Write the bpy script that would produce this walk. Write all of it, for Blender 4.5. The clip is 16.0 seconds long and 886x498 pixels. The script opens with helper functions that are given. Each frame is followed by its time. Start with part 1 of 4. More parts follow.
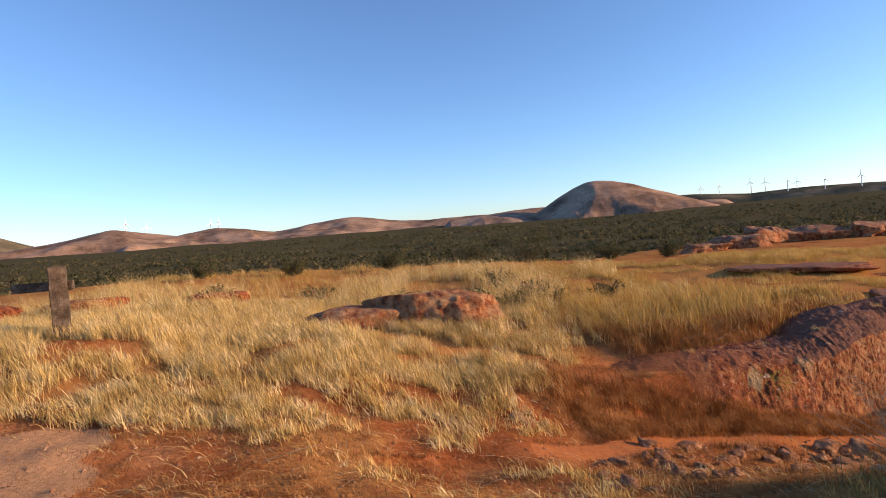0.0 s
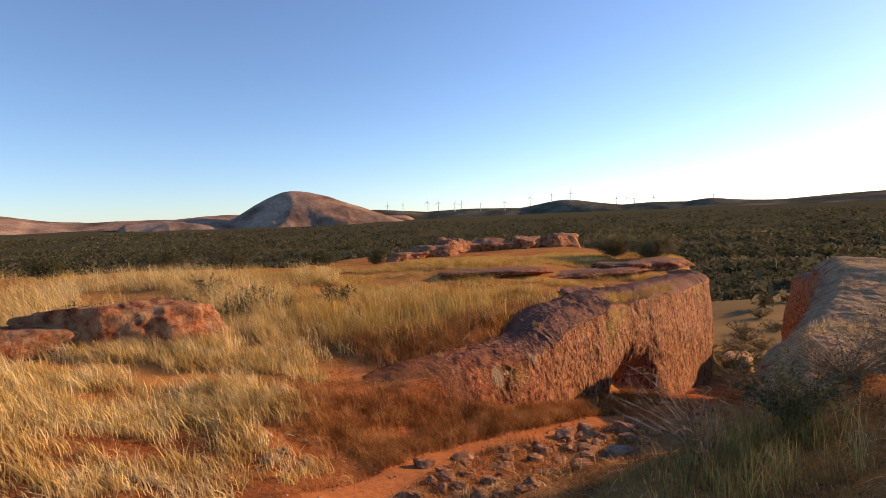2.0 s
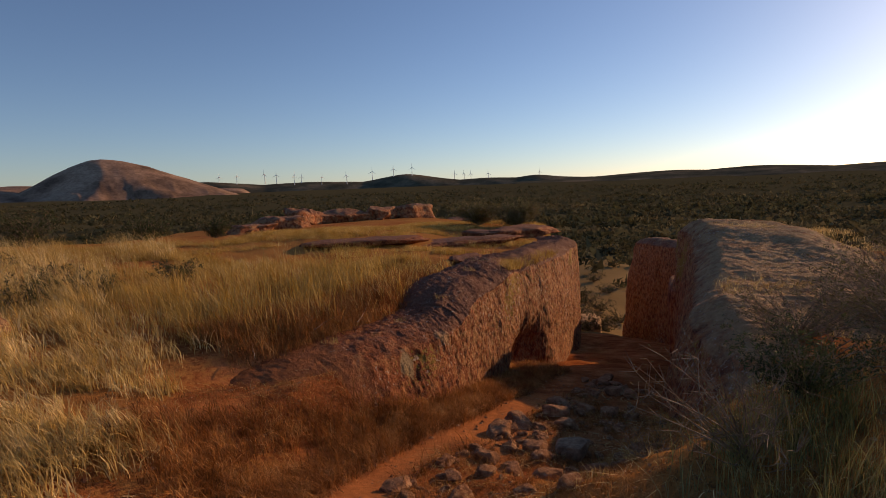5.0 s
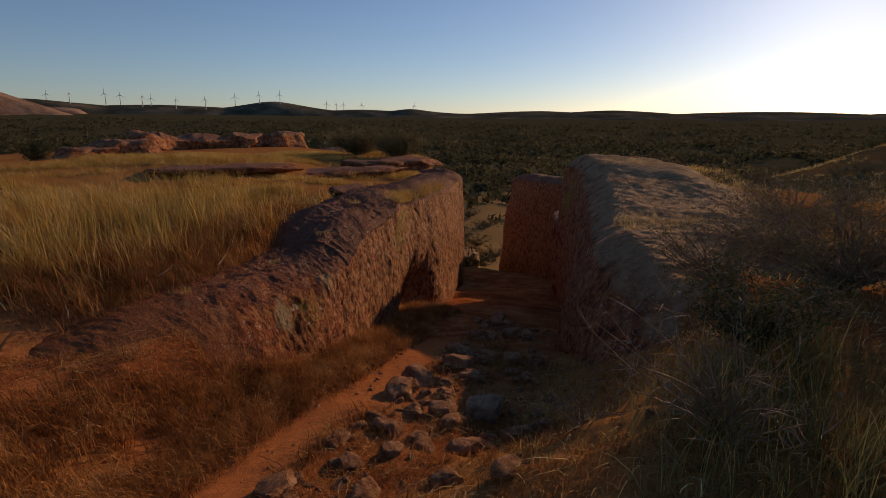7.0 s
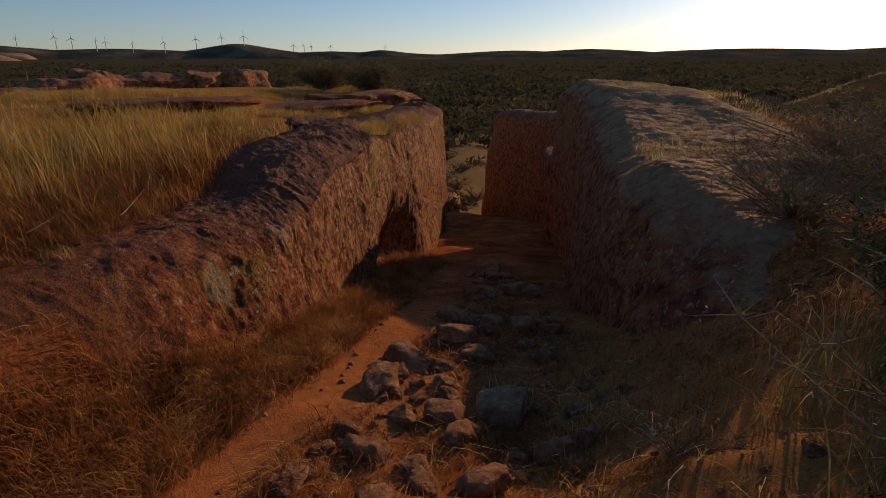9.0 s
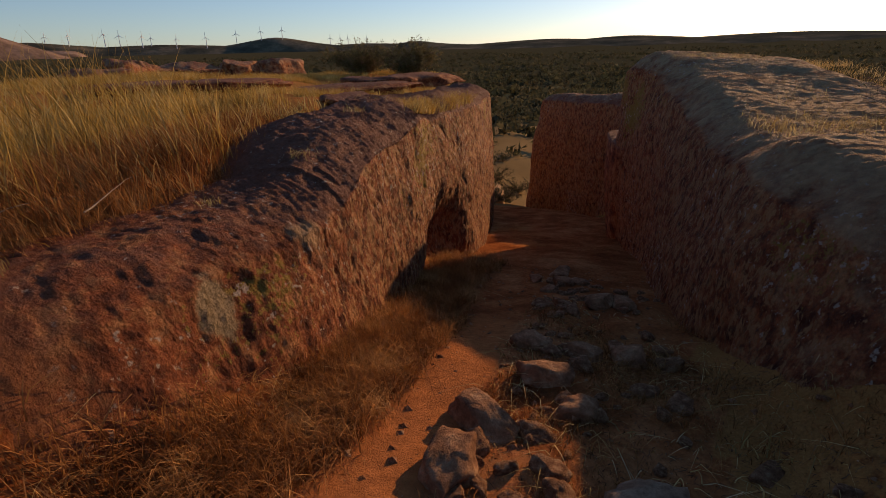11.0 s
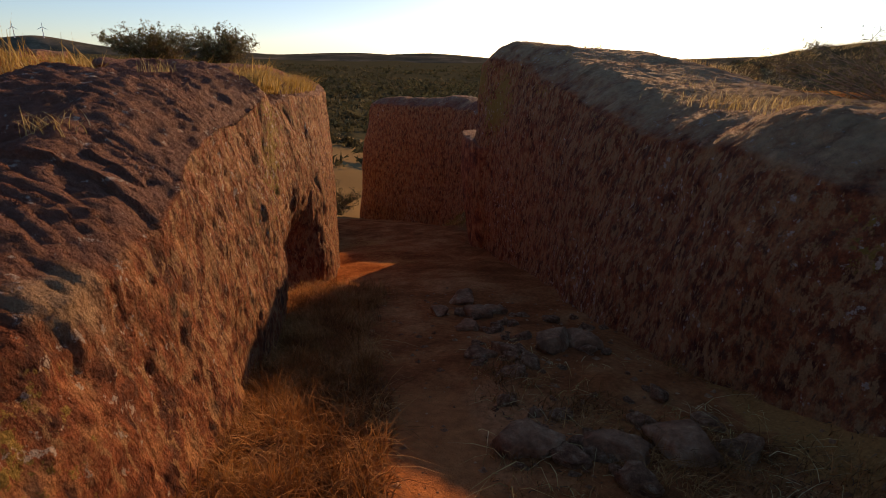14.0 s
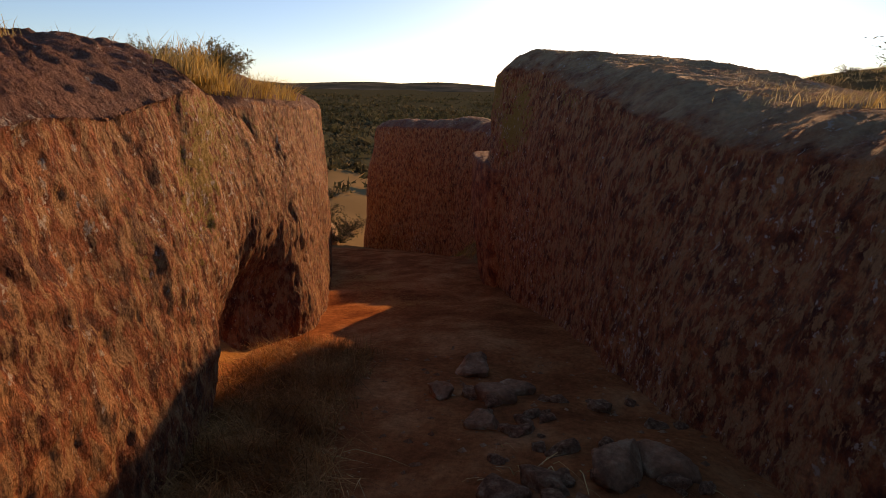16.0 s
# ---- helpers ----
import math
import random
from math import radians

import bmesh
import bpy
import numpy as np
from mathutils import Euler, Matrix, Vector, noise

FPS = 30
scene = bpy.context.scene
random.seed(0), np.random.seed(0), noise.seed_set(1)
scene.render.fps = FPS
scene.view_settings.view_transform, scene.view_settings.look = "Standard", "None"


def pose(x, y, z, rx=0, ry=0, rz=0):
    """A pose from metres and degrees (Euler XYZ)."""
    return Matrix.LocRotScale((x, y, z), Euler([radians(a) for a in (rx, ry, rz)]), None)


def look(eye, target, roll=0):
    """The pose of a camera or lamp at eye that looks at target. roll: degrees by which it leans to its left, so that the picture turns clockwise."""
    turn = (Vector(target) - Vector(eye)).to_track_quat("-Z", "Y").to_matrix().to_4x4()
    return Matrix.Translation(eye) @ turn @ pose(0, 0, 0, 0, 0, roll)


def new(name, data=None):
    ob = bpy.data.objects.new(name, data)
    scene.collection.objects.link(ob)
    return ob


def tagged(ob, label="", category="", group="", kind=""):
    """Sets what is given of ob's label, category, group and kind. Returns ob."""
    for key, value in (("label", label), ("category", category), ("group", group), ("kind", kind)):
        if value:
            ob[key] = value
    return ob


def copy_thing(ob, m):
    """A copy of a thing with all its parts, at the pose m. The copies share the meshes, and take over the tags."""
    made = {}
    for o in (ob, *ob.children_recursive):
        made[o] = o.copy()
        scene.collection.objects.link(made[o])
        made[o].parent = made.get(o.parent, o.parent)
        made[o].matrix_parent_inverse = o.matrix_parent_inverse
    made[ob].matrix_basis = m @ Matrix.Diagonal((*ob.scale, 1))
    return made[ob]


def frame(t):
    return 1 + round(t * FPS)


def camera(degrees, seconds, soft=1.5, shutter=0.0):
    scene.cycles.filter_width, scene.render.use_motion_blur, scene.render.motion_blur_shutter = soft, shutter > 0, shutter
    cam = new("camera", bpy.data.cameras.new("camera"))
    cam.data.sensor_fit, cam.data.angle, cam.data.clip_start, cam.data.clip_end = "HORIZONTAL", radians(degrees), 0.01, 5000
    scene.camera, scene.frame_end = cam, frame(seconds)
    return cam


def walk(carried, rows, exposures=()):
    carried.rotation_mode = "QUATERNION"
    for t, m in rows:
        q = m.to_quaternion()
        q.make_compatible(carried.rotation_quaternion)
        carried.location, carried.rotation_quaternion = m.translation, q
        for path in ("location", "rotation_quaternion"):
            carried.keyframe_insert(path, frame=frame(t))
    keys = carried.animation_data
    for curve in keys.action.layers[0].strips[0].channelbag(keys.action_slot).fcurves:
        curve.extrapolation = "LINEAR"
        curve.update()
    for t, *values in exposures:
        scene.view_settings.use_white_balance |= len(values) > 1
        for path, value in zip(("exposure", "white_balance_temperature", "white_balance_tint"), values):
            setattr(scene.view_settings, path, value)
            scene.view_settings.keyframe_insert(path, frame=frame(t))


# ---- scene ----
cam = camera(78.0, 16.0, soft=0.6)
METRES, EYE, TILT, LEAN, TURN = 12.0, 1.5, -2.0, 4.5, 0.0
ROWS = [
    (0.0, 0.0, 0.0, 0.0, -0.0, 0.0, -0.0),
    (0.5, -0.0145, 0.0323, -0.0046, -10.23, 1.19, -0.34),
    (1.0, -0.022, 0.0704, -0.0103, -19.66, 1.98, -0.23),
    (1.5, -0.0287, 0.1009, -0.0117, -26.05, 1.72, -0.54),
    (2.0, -0.0356, 0.1324, -0.0162, -31.04, 1.2, -0.5),
    (2.5, -0.0339, 0.1657, -0.0222, -34.07, 1.22, -0.17),
    (3.0, -0.0353, 0.2002, -0.0289, -37.04, 1.49, 0.06),
    (5.5, 0.0173, 0.3279, -0.0343, -50.33, -2.57, 0.01),
    (6.0, 0.0291, 0.3484, -0.0379, -53.76, -3.83, -0.56),
    (6.5, 0.0479, 0.366, -0.0401, -57.47, -6.04, -0.67),
    (7.0, 0.073, 0.3856, -0.0433, -60.46, -8.18, -1.01),
    (7.5, 0.0983, 0.4085, -0.0494, -62.6, -10.69, -1.52),
    (8.0, 0.1278, 0.4261, -0.0544, -63.48, -13.3, -1.02),
    (10.5, 0.2584, 0.5192, -0.087, -62.03, -14.22, 1.3),
    (11.0, 0.2765, 0.5388, -0.0876, -59.52, -14.73, 0.67),
    (11.5, 0.2926, 0.5616, -0.0914, -59.54, -14.34, 0.68),
    (12.0, 0.3119, 0.5825, -0.0974, -60.9, -13.28, 0.68),
    (12.5, 0.3288, 0.6095, -0.1047, -65.1, -12.64, -0.07),
    (13.0, 0.3508, 0.6295, -0.112, -69.58, -12.5, -0.13),
    (13.5, 0.3775, 0.6449, -0.1151, -74.22, -13.36, -0.04),
    (14.0, 0.4058, 0.6588, -0.1182, -78.65, -13.57, -0.04),
    (14.5, 0.437, 0.6645, -0.1216, -80.6, -12.82, 0.54),
    (15.0, 0.4668, 0.6707, -0.1234, -81.05, -11.88, 0.58),
    (15.5, 0.4992, 0.676, -0.1273, -80.12, -10.92, 0.64),
    (16.0, 0.5307, 0.6805, -0.1311, -77.58, -10.83, -0.22),
]

EXPOSURES = [(0.0, 0.84, 6350, 16), (1.5, 0.84, 6800, 19), (3.0, 0.52, 7200, 21), (5.5, -0.36, 7300, 22), (8.0, -0.66, 7000, 20), (10.5, -0.28, 7100, 20), (13.0, 0.0, 7400, 21), (16.0, 0.18, 7700, 22)]
walk(cam, [(t, pose(0, 0, EYE, TILT, LEAN, TURN) @ pose(METRES * x, METRES * y, METRES * z, 90 + pitch, roll, yaw)) for t, x, y, z, yaw, pitch, roll in ROWS], EXPOSURES)

# ---- sky and sun ----
SUN_AZ, SUN_EL = 96.0, 14.5  # degrees clockwise from +y, and above the horizon
world = bpy.data.worlds.new("world")
scene.world = world
world.use_nodes = True
wn = world.node_tree.nodes
sky = wn.new("ShaderNodeTexSky")
sky.sky_type = "NISHITA"
sky.sun_disc = False
sky.sun_elevation, sky.sun_rotation = radians(SUN_EL), radians(SUN_AZ)
sky.altitude, sky.air_density, sky.dust_density, sky.ozone_density = 1100.0, 1.0, 0.6, 4.0
world.node_tree.links.new(sky.outputs[0], wn["Background"].inputs[0])
wn["Background"].inputs[1].default_value = 0.13
sun = new("sun", bpy.data.lights.new("sun", "SUN"))
sun.data.energy, sun.data.angle, sun.data.color = 4.6, radians(0.6), (1.0, 0.62, 0.31)
SUN_DIR = Vector((math.sin(radians(SUN_AZ)) * math.cos(radians(SUN_EL)), math.cos(radians(SUN_AZ)) * math.cos(radians(SUN_EL)), math.sin(radians(SUN_EL))))
sun.matrix_world = look(SUN_DIR * 60, (0, 0, 0))


# ---- numeric helpers ----
def lattice(ix, iy, iz, seed):
    h = (ix.astype(np.int64) * 374761393 + iy.astype(np.int64) * 668265263 + iz.astype(np.int64) * 1442695041 + seed * 974634777) & 0xFFFFFFFF
    h = ((h ^ (h >> 13)) * 1274126177) & 0xFFFFFFFF
    h = ((h ^ (h >> 16)) * 2246822519) & 0xFFFFFFFF
    return ((h ^ (h >> 15)) & 0xFFFFFF) / float(0xFFFFFF)


def vnoise(p, seed=0):
    """Smooth value noise in -1..1 at the rows of p."""
    i = np.floor(p).astype(np.int64)
    f = p - i
    f = f * f * (3 - 2 * f)
    out = np.zeros(len(p))
    for dx in (0, 1):
        for dy in (0, 1):
            for dz in (0, 1):
                w = (f[:, 0] if dx else 1 - f[:, 0]) * (f[:, 1] if dy else 1 - f[:, 1]) * (f[:, 2] if dz else 1 - f[:, 2])
                out += w * lattice(i[:, 0] + dx, i[:, 1] + dy, i[:, 2] + dz, seed)
    return out * 2 - 1


def fbm(p, octaves=4, seed=0, gain=0.5):
    out, a = np.zeros(len(p)), 1.0
    for k in range(octaves):
        out += a * vnoise(p * 2.0 ** k + 17.3 * k, seed + k)
        a *= gain
    return out


def ridged(p, octaves=4, seed=0):
    out, a = np.zeros(len(p)), 1.0
    for k in range(octaves):
        out += a * (1 - 2 * np.abs(vnoise(p * 2.0 ** k + 9.1 * k, seed + k)))
        a *= 0.5
    return out


def smooth(a, b, x):
    k = np.clip((x - a) / (b - a), 0, 1)
    return k * k * (3 - 2 * k)


def mesh_of(name, verts, faces, mat, shade=True):
    """A mesh from an array of points and one of equal-sided faces."""
    me = bpy.data.meshes.new(name)
    verts, faces = np.asarray(verts, dtype=np.float32), np.asarray(faces, dtype=np.int32)
    n, k = faces.shape
    me.vertices.add(len(verts))
    me.vertices.foreach_set("co", verts.ravel())
    me.loops.add(n * k)
    me.loops.foreach_set("vertex_index", faces.ravel())
    me.polygons.add(n)
    me.polygons.foreach_set("loop_start", np.arange(0, n * k, k, dtype=np.int32))
    me.polygons.foreach_set("loop_total", np.full(n, k, dtype=np.int32))
    me.polygons.foreach_set("use_smooth", np.full(n, shade))
    me.update(calc_edges=True)
    me.validate()
    if mat:
        me.materials.append(mat)
    return me


def grid_faces(nu, nv, wrap=False):
    i, j = np.meshgrid(np.arange(nu - 1), np.arange(nv if wrap else nv - 1), indexing="ij")
    a, b = i * nv + j, i * nv + (j + 1) % nv
    return np.stack([a, b, b + nv, a + nv], -1).reshape(-1, 4)


def grid_normals(P):
    n = np.cross(np.gradient(P, axis=0), np.gradient(P, axis=1))
    return n / np.maximum(np.linalg.norm(n, axis=2, keepdims=True), 1e-9)


def part(name, data, parent, label=""):
    ob = new(name, data)
    ob.parent = parent
    return tagged(ob, label)


def from_bm(name, bm, mat):
    me = bpy.data.meshes.new(name)
    bm.to_mesh(me)
    bm.free()
    me.materials.append(mat)
    return me


# ---- materials ----
def material(name, colours, scale=2.0, rough=0.9, bump=0.4, fine=40.0, detail=8.0, coord="Object", island=0.0, through_light=0.0, speckle=0.55, gloss=0.2):
    """Colours mixed by two scales of noise, with relief of the fine one; colours: dark, middle, light."""
    m = bpy.data.materials.new(name)
    m.use_nodes = True
    nt = m.node_tree
    nd, ln = nt.nodes, nt.links.new
    bsdf = nd["Principled BSDF"]
    bsdf.inputs["Roughness"].default_value = rough
    bsdf.inputs["Specular IOR Level"].default_value = gloss
    tc = nd.new("ShaderNodeTexCoord")
    n1, n2 = nd.new("ShaderNodeTexNoise"), nd.new("ShaderNodeTexNoise")
    n1.inputs["Scale"].default_value, n1.inputs["Detail"].default_value, n1.inputs["Roughness"].default_value = scale, detail, 0.65
    n2.inputs["Scale"].default_value, n2.inputs["Detail"].default_value, n2.inputs["Roughness"].default_value = fine, 8.0, 0.7
    for n in (n1, n2):
        ln(tc.outputs[coord], n.inputs["Vector"])
    ramp = nd.new("ShaderNodeValToRGB")
    e = ramp.color_ramp.elements
    e[0].position, e[1].position = 0.36, 0.66
    e[0].color, e[1].color = (*colours[0], 1), (*colours[2], 1)
    mid = e.new(0.5)
    mid.color = (*colours[1], 1)
    ln(n1.outputs[0], ramp.inputs[0])
    mix = nd.new("ShaderNodeMix")
    mix.data_type, mix.blend_type = "RGBA", "OVERLAY"
    mix.inputs[0].default_value = speckle
    ln(ramp.outputs[0], mix.inputs[6])
    ln(n2.outputs[0], mix.inputs[7])
    out = mix.outputs[2]
    if island:
        geo, ob = nd.new("ShaderNodeNewGeometry"), nd.new("ShaderNodeHueSaturation")
        mr = nd.new("ShaderNodeMapRange")
        mr.inputs[3].default_value, mr.inputs[4].default_value = 1 - island, 1 + island
        ln(geo.outputs["Random Per Island"], mr.inputs[0])
        ln(mr.outputs[0], ob.inputs["Value"])
        ln(out, ob.inputs["Color"])
        out = ob.outputs[0]
    ln(out, bsdf.inputs["Base Color"])
    if bump:
        bp = nd.new("ShaderNodeBump")
        bp.inputs["Strength"].default_value, bp.inputs["Distance"].default_value = bump, 0.03
        ln(n2.outputs[0], bp.inputs["Height"])
        ln(bp.outputs[0], bsdf.inputs["Normal"])
    if through_light:
        tr, add = nd.new("ShaderNodeBsdfTranslucent"), nd.new("ShaderNodeMixShader")
        add.inputs[0].default_value = through_light
        ln(out, tr.inputs["Color"])
        ln(bsdf.outputs[0], add.inputs[1])
        ln(tr.outputs[0], add.inputs[2])
        ln(add.outputs[0], nd["Material Output"].inputs[0])
    return m


def layer(m, colour, attribute, sharp=(0.35, 0.65), scale=6.0, speck=0.6, stretch=(1, 1, 1), shift=0.0):
    """Lays a second colour over a material where a point attribute, broken up by noise, is high."""
    nt = m.node_tree
    nd, ln = nt.nodes, nt.links.new
    bsdf = nd["Principled BSDF"]
    old = bsdf.inputs["Base Color"].links[0].from_socket
    at, n, tc = nd.new("ShaderNodeAttribute"), nd.new("ShaderNodeTexNoise"), nd.new("ShaderNodeTexCoord")
    at.attribute_name = attribute
    n.inputs["Scale"].default_value, n.inputs["Detail"].default_value, n.inputs["Roughness"].default_value = scale, 8.0, 0.7
    mp = nd.new("ShaderNodeMapping")
    mp.inputs["Scale"].default_value, mp.inputs["Location"].default_value = stretch, (shift, shift, shift)
    ln(tc.outputs["Object"], mp.inputs[0])
    ln(mp.outputs[0], n.inputs["Vector"])
    ma = nd.new("ShaderNodeMath")
    ma.operation = "MULTIPLY_ADD"
    ma.inputs[1].default_value = speck * 2
    ln(n.outputs[0], ma.inputs[0])
    sub = nd.new("ShaderNodeMath")
    sub.operation = "SUBTRACT"
    sub.inputs[1].default_value = speck
    ln(at.outputs["Fac"], sub.inputs[0])
    ln(sub.outputs[0], ma.inputs[2])
    mr = nd.new("ShaderNodeMapRange")
    mr.interpolation_type = "SMOOTHSTEP"
    mr.inputs[1].default_value, mr.inputs[2].default_value = sharp
    ln(ma.outputs[0], mr.inputs[0])
    tint = nd.new("ShaderNodeMix")
    tint.data_type, tint.blend_type = "RGBA", "OVERLAY"
    tint.inputs[0].default_value = 0.5
    tint.inputs[6].default_value = (*colour, 1)
    n3 = nd.new("ShaderNodeTexNoise")
    n3.inputs["Scale"].default_value, n3.inputs["Detail"].default_value = scale * 5, 5.0
    ln(tc.outputs["Object"], n3.inputs["Vector"])
    ln(n3.outputs[0], tint.inputs[7])
    mix = nd.new("ShaderNodeMix")
    mix.data_type = "RGBA"
    ln(mr.outputs[0], mix.inputs[0])
    ln(old, mix.inputs[6])
    ln(tint.outputs[2], mix.inputs[7])
    ln(mix.outputs[2], bsdf.inputs["Base Color"])


def relief(m, scale, strength, dist, stretch=(1, 1, 1)):
    """Adds one more scale of bump over the relief that a material has."""
    nt = m.node_tree
    nd, ln = nt.nodes, nt.links.new
    bsdf = nd["Principled BSDF"]
    tc, mp, n, bp = nd.new("ShaderNodeTexCoord"), nd.new("ShaderNodeMapping"), nd.new("ShaderNodeTexNoise"), nd.new("ShaderNodeBump")
    mp.inputs["Scale"].default_value = stretch
    n.inputs["Scale"].default_value, n.inputs["Detail"].default_value, n.inputs["Roughness"].default_value = scale, 6.0, 0.62
    bp.inputs["Strength"].default_value, bp.inputs["Distance"].default_value = strength, dist
    ln(tc.outputs["Object"], mp.inputs[0])
    ln(mp.outputs[0], n.inputs["Vector"])
    ln(n.outputs[0], bp.inputs["Height"])
    if bsdf.inputs["Normal"].links:
        ln(bsdf.inputs["Normal"].links[0].from_socket, bp.inputs["Normal"])
    ln(bp.outputs[0], bsdf.inputs["Normal"])


def point_attribute(me, name, values):
    a = me.attributes.new(name, "FLOAT", "POINT")
    a.data.foreach_set("value", np.asarray(values, dtype=np.float32))


SOIL = material("red_soil", [(0.19, 0.062, 0.024), (0.31, 0.112, 0.04), (0.45, 0.20, 0.085)], 1.3, 0.95, 0.8, 22, speckle=0.9, gloss=0.0)
layer(SOIL, (0.38, 0.185, 0.06), "straw", (0.3, 0.7), 11.0, 0.7)
layer(SOIL, (0.41, 0.158, 0.058), "trail", (0.35, 0.6), 3.0, 0.25)
layer(SOIL, (0.47, 0.27, 0.135), "slab", (0.3, 0.75), 4.0, 0.45)
layer(SOIL, (0.08, 0.075, 0.04), "scrub", (0.2, 0.5), 0.06, 0.4)
layer(SOIL, (0.25, 0.175, 0.08), "field", (0.4, 0.6), 0.02, 0.6)
ROCK = material("red_sandstone", [(0.08, 0.019, 0.008), (0.27, 0.078, 0.027), (0.46, 0.215, 0.085)], 5.5, 0.85, 1.0, 40, speckle=1.0, gloss=0.22)
layer(ROCK, (0.21, 0.095, 0.06), "top", (0.3, 0.7), 4.0, 0.5)
layer(ROCK, (0.38, 0.20, 0.085), "grain", (0.48, 0.60), 17.0, 0.9, (1, 1, 0.42))
layer(ROCK, (0.115, 0.048, 0.026), "grain", (0.5, 0.8), 19.0, 0.9, (1, 1, 0.4), 5.3)
# pale stone colour; on wall tops it paints in the grazing sun
layer(ROCK, (0.42, 0.27, 0.14), "pale_or_sunlit", (0.3, 0.7), 3.0, 0.6)
layer(ROCK, (0.27, 0.175, 0.035), "moss", (0.52, 0.62), 16.0, 0.9)
layer(ROCK, (0.44, 0.35, 0.27), "lichen", (0.62, 0.68), 13.0, 0.8)
layer(ROCK, (0.34, 0.25, 0.135), "patch", (0.4, 0.75), 12.0, 0.6)
layer(ROCK, (0.27, 0.10, 0.038), "soil", (0.3, 0.7), 2.5, 0.5)
relief(ROCK, 9.0, 0.8, 0.05, (1, 1, 0.6))
relief(ROCK, 20.0, 0.9, 0.045, (1, 1, 0.45))
relief(ROCK, 70.0, 0.8, 0.012)
relief(SOIL, 70.0, 0.7, 0.012)
STONE = material("field_stone", [(0.17, 0.075, 0.036), (0.32, 0.16, 0.08), (0.50, 0.33, 0.19)], 4.0, 0.9, 1.0, 25, speckle=0.9)
DARK_WEED = material("dark_litter", [(0.07, 0.035, 0.018), (0.13, 0.065, 0.03), (0.24, 0.14, 0.065)], 3.0, 0.9, 0, 5.0, island=0.5)
WEED = material("brown_weed", [(0.17, 0.07, 0.02), (0.33, 0.15, 0.048), (0.54, 0.315, 0.12)], 3.0, 0.85, 0, 5.0, island=0.45, through_light=0.25)
TALL_GRASS = material("tall_dry_grass", [(0.32, 0.20, 0.042), (0.46, 0.315, 0.088), (0.62, 0.48, 0.2)], 2.2, 0.75, 0, 3.0, island=0.35, through_light=0.35)
SHORT_GRASS = material("short_dry_grass", [(0.41, 0.28, 0.088), (0.58, 0.445, 0.18), (0.78, 0.665, 0.39)], 2.8, 0.8, 0, 3.0, island=0.4, through_light=0.3)
GREEN_STALK = material("green_stalks", [(0.10, 0.115, 0.036), (0.2, 0.2, 0.075), (0.38, 0.33, 0.16)], 1.5, 0.8, 0, 4.0, island=0.4, through_light=0.25)
OLIVE_LEAF = material("olive_leaf", [(0.09, 0.085, 0.03), (0.16, 0.14, 0.055), (0.26, 0.215, 0.095)], 1.5, 0.8, 0, 5.0, island=0.4, through_light=0.2)
LEAF = material("scrub_leaf", [(0.035, 0.05, 0.018), (0.06, 0.075, 0.028), (0.10, 0.10, 0.045)], 1.5, 0.8, 0, 5.0, island=0.4, through_light=0.2)
TWIG = material("dry_twig", [(0.12, 0.08, 0.05), (0.22, 0.16, 0.11), (0.34, 0.28, 0.21)], 8.0, 0.9, 0.3, 60)
WOOD = material("weathered_wood", [(0.05, 0.035, 0.025), (0.10, 0.075, 0.055), (0.21, 0.165, 0.125)], 6.0, 0.85, 0.6, 50)
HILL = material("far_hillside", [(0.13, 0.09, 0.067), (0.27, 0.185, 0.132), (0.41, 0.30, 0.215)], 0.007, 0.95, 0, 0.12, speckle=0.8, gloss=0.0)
HILL_DARK = material("far_wooded_hill", [(0.06, 0.062, 0.045), (0.10, 0.095, 0.065), (0.20, 0.165, 0.11)], 0.006, 0.95, 0, 0.05, gloss=0.0)
WOODS = material("far_woods", [(0.055, 0.058, 0.028), (0.085, 0.083, 0.042), (0.15, 0.125, 0.068)], 0.02, 0.9, 0, 1.0, island=0.5, through_light=0.3, gloss=0.05)
WHITE = material("white_paint", [(0.7, 0.7, 0.7), (0.78, 0.78, 0.78), (0.82, 0.82, 0.82)], 0.2, 0.5, 0, 1.0)

# ---- the lie of the land ----
# x, y, height of spots on the plateau
SPOTS = np.array([(0, 0, 0.0), (0, 4, -0.55), (-3, 5, -0.4), (-9, 12, 0.05), (-3, 9, -0.25), (-6.4, 9.0, 0.27), (0.7, 11.8, -0.45), (0.9, 6.9, -1.0), (1.5, 5.1, -1.0), (3, 4.6, -1.1),
                  (4.3, 10.4, -0.85), (2, 9, -0.95), (9.5, 12.2, -0.6), (7, 11, -0.8), (20, 19, -0.7), (12, 20, -0.5), (0, 20, -0.4), (-14, 25, 0.0), (10, 4, -1.1), (15, 5, -0.8),
                  (6, 2, -0.7), (14, 13.5, -1.0), (6, -6, 0.0), (-8, 0, 0.1), (14, 36, -1.2), (24, 8.5, -2.7), (21.5, 9.5, -2.2), (26, 12.5, -3.2)])
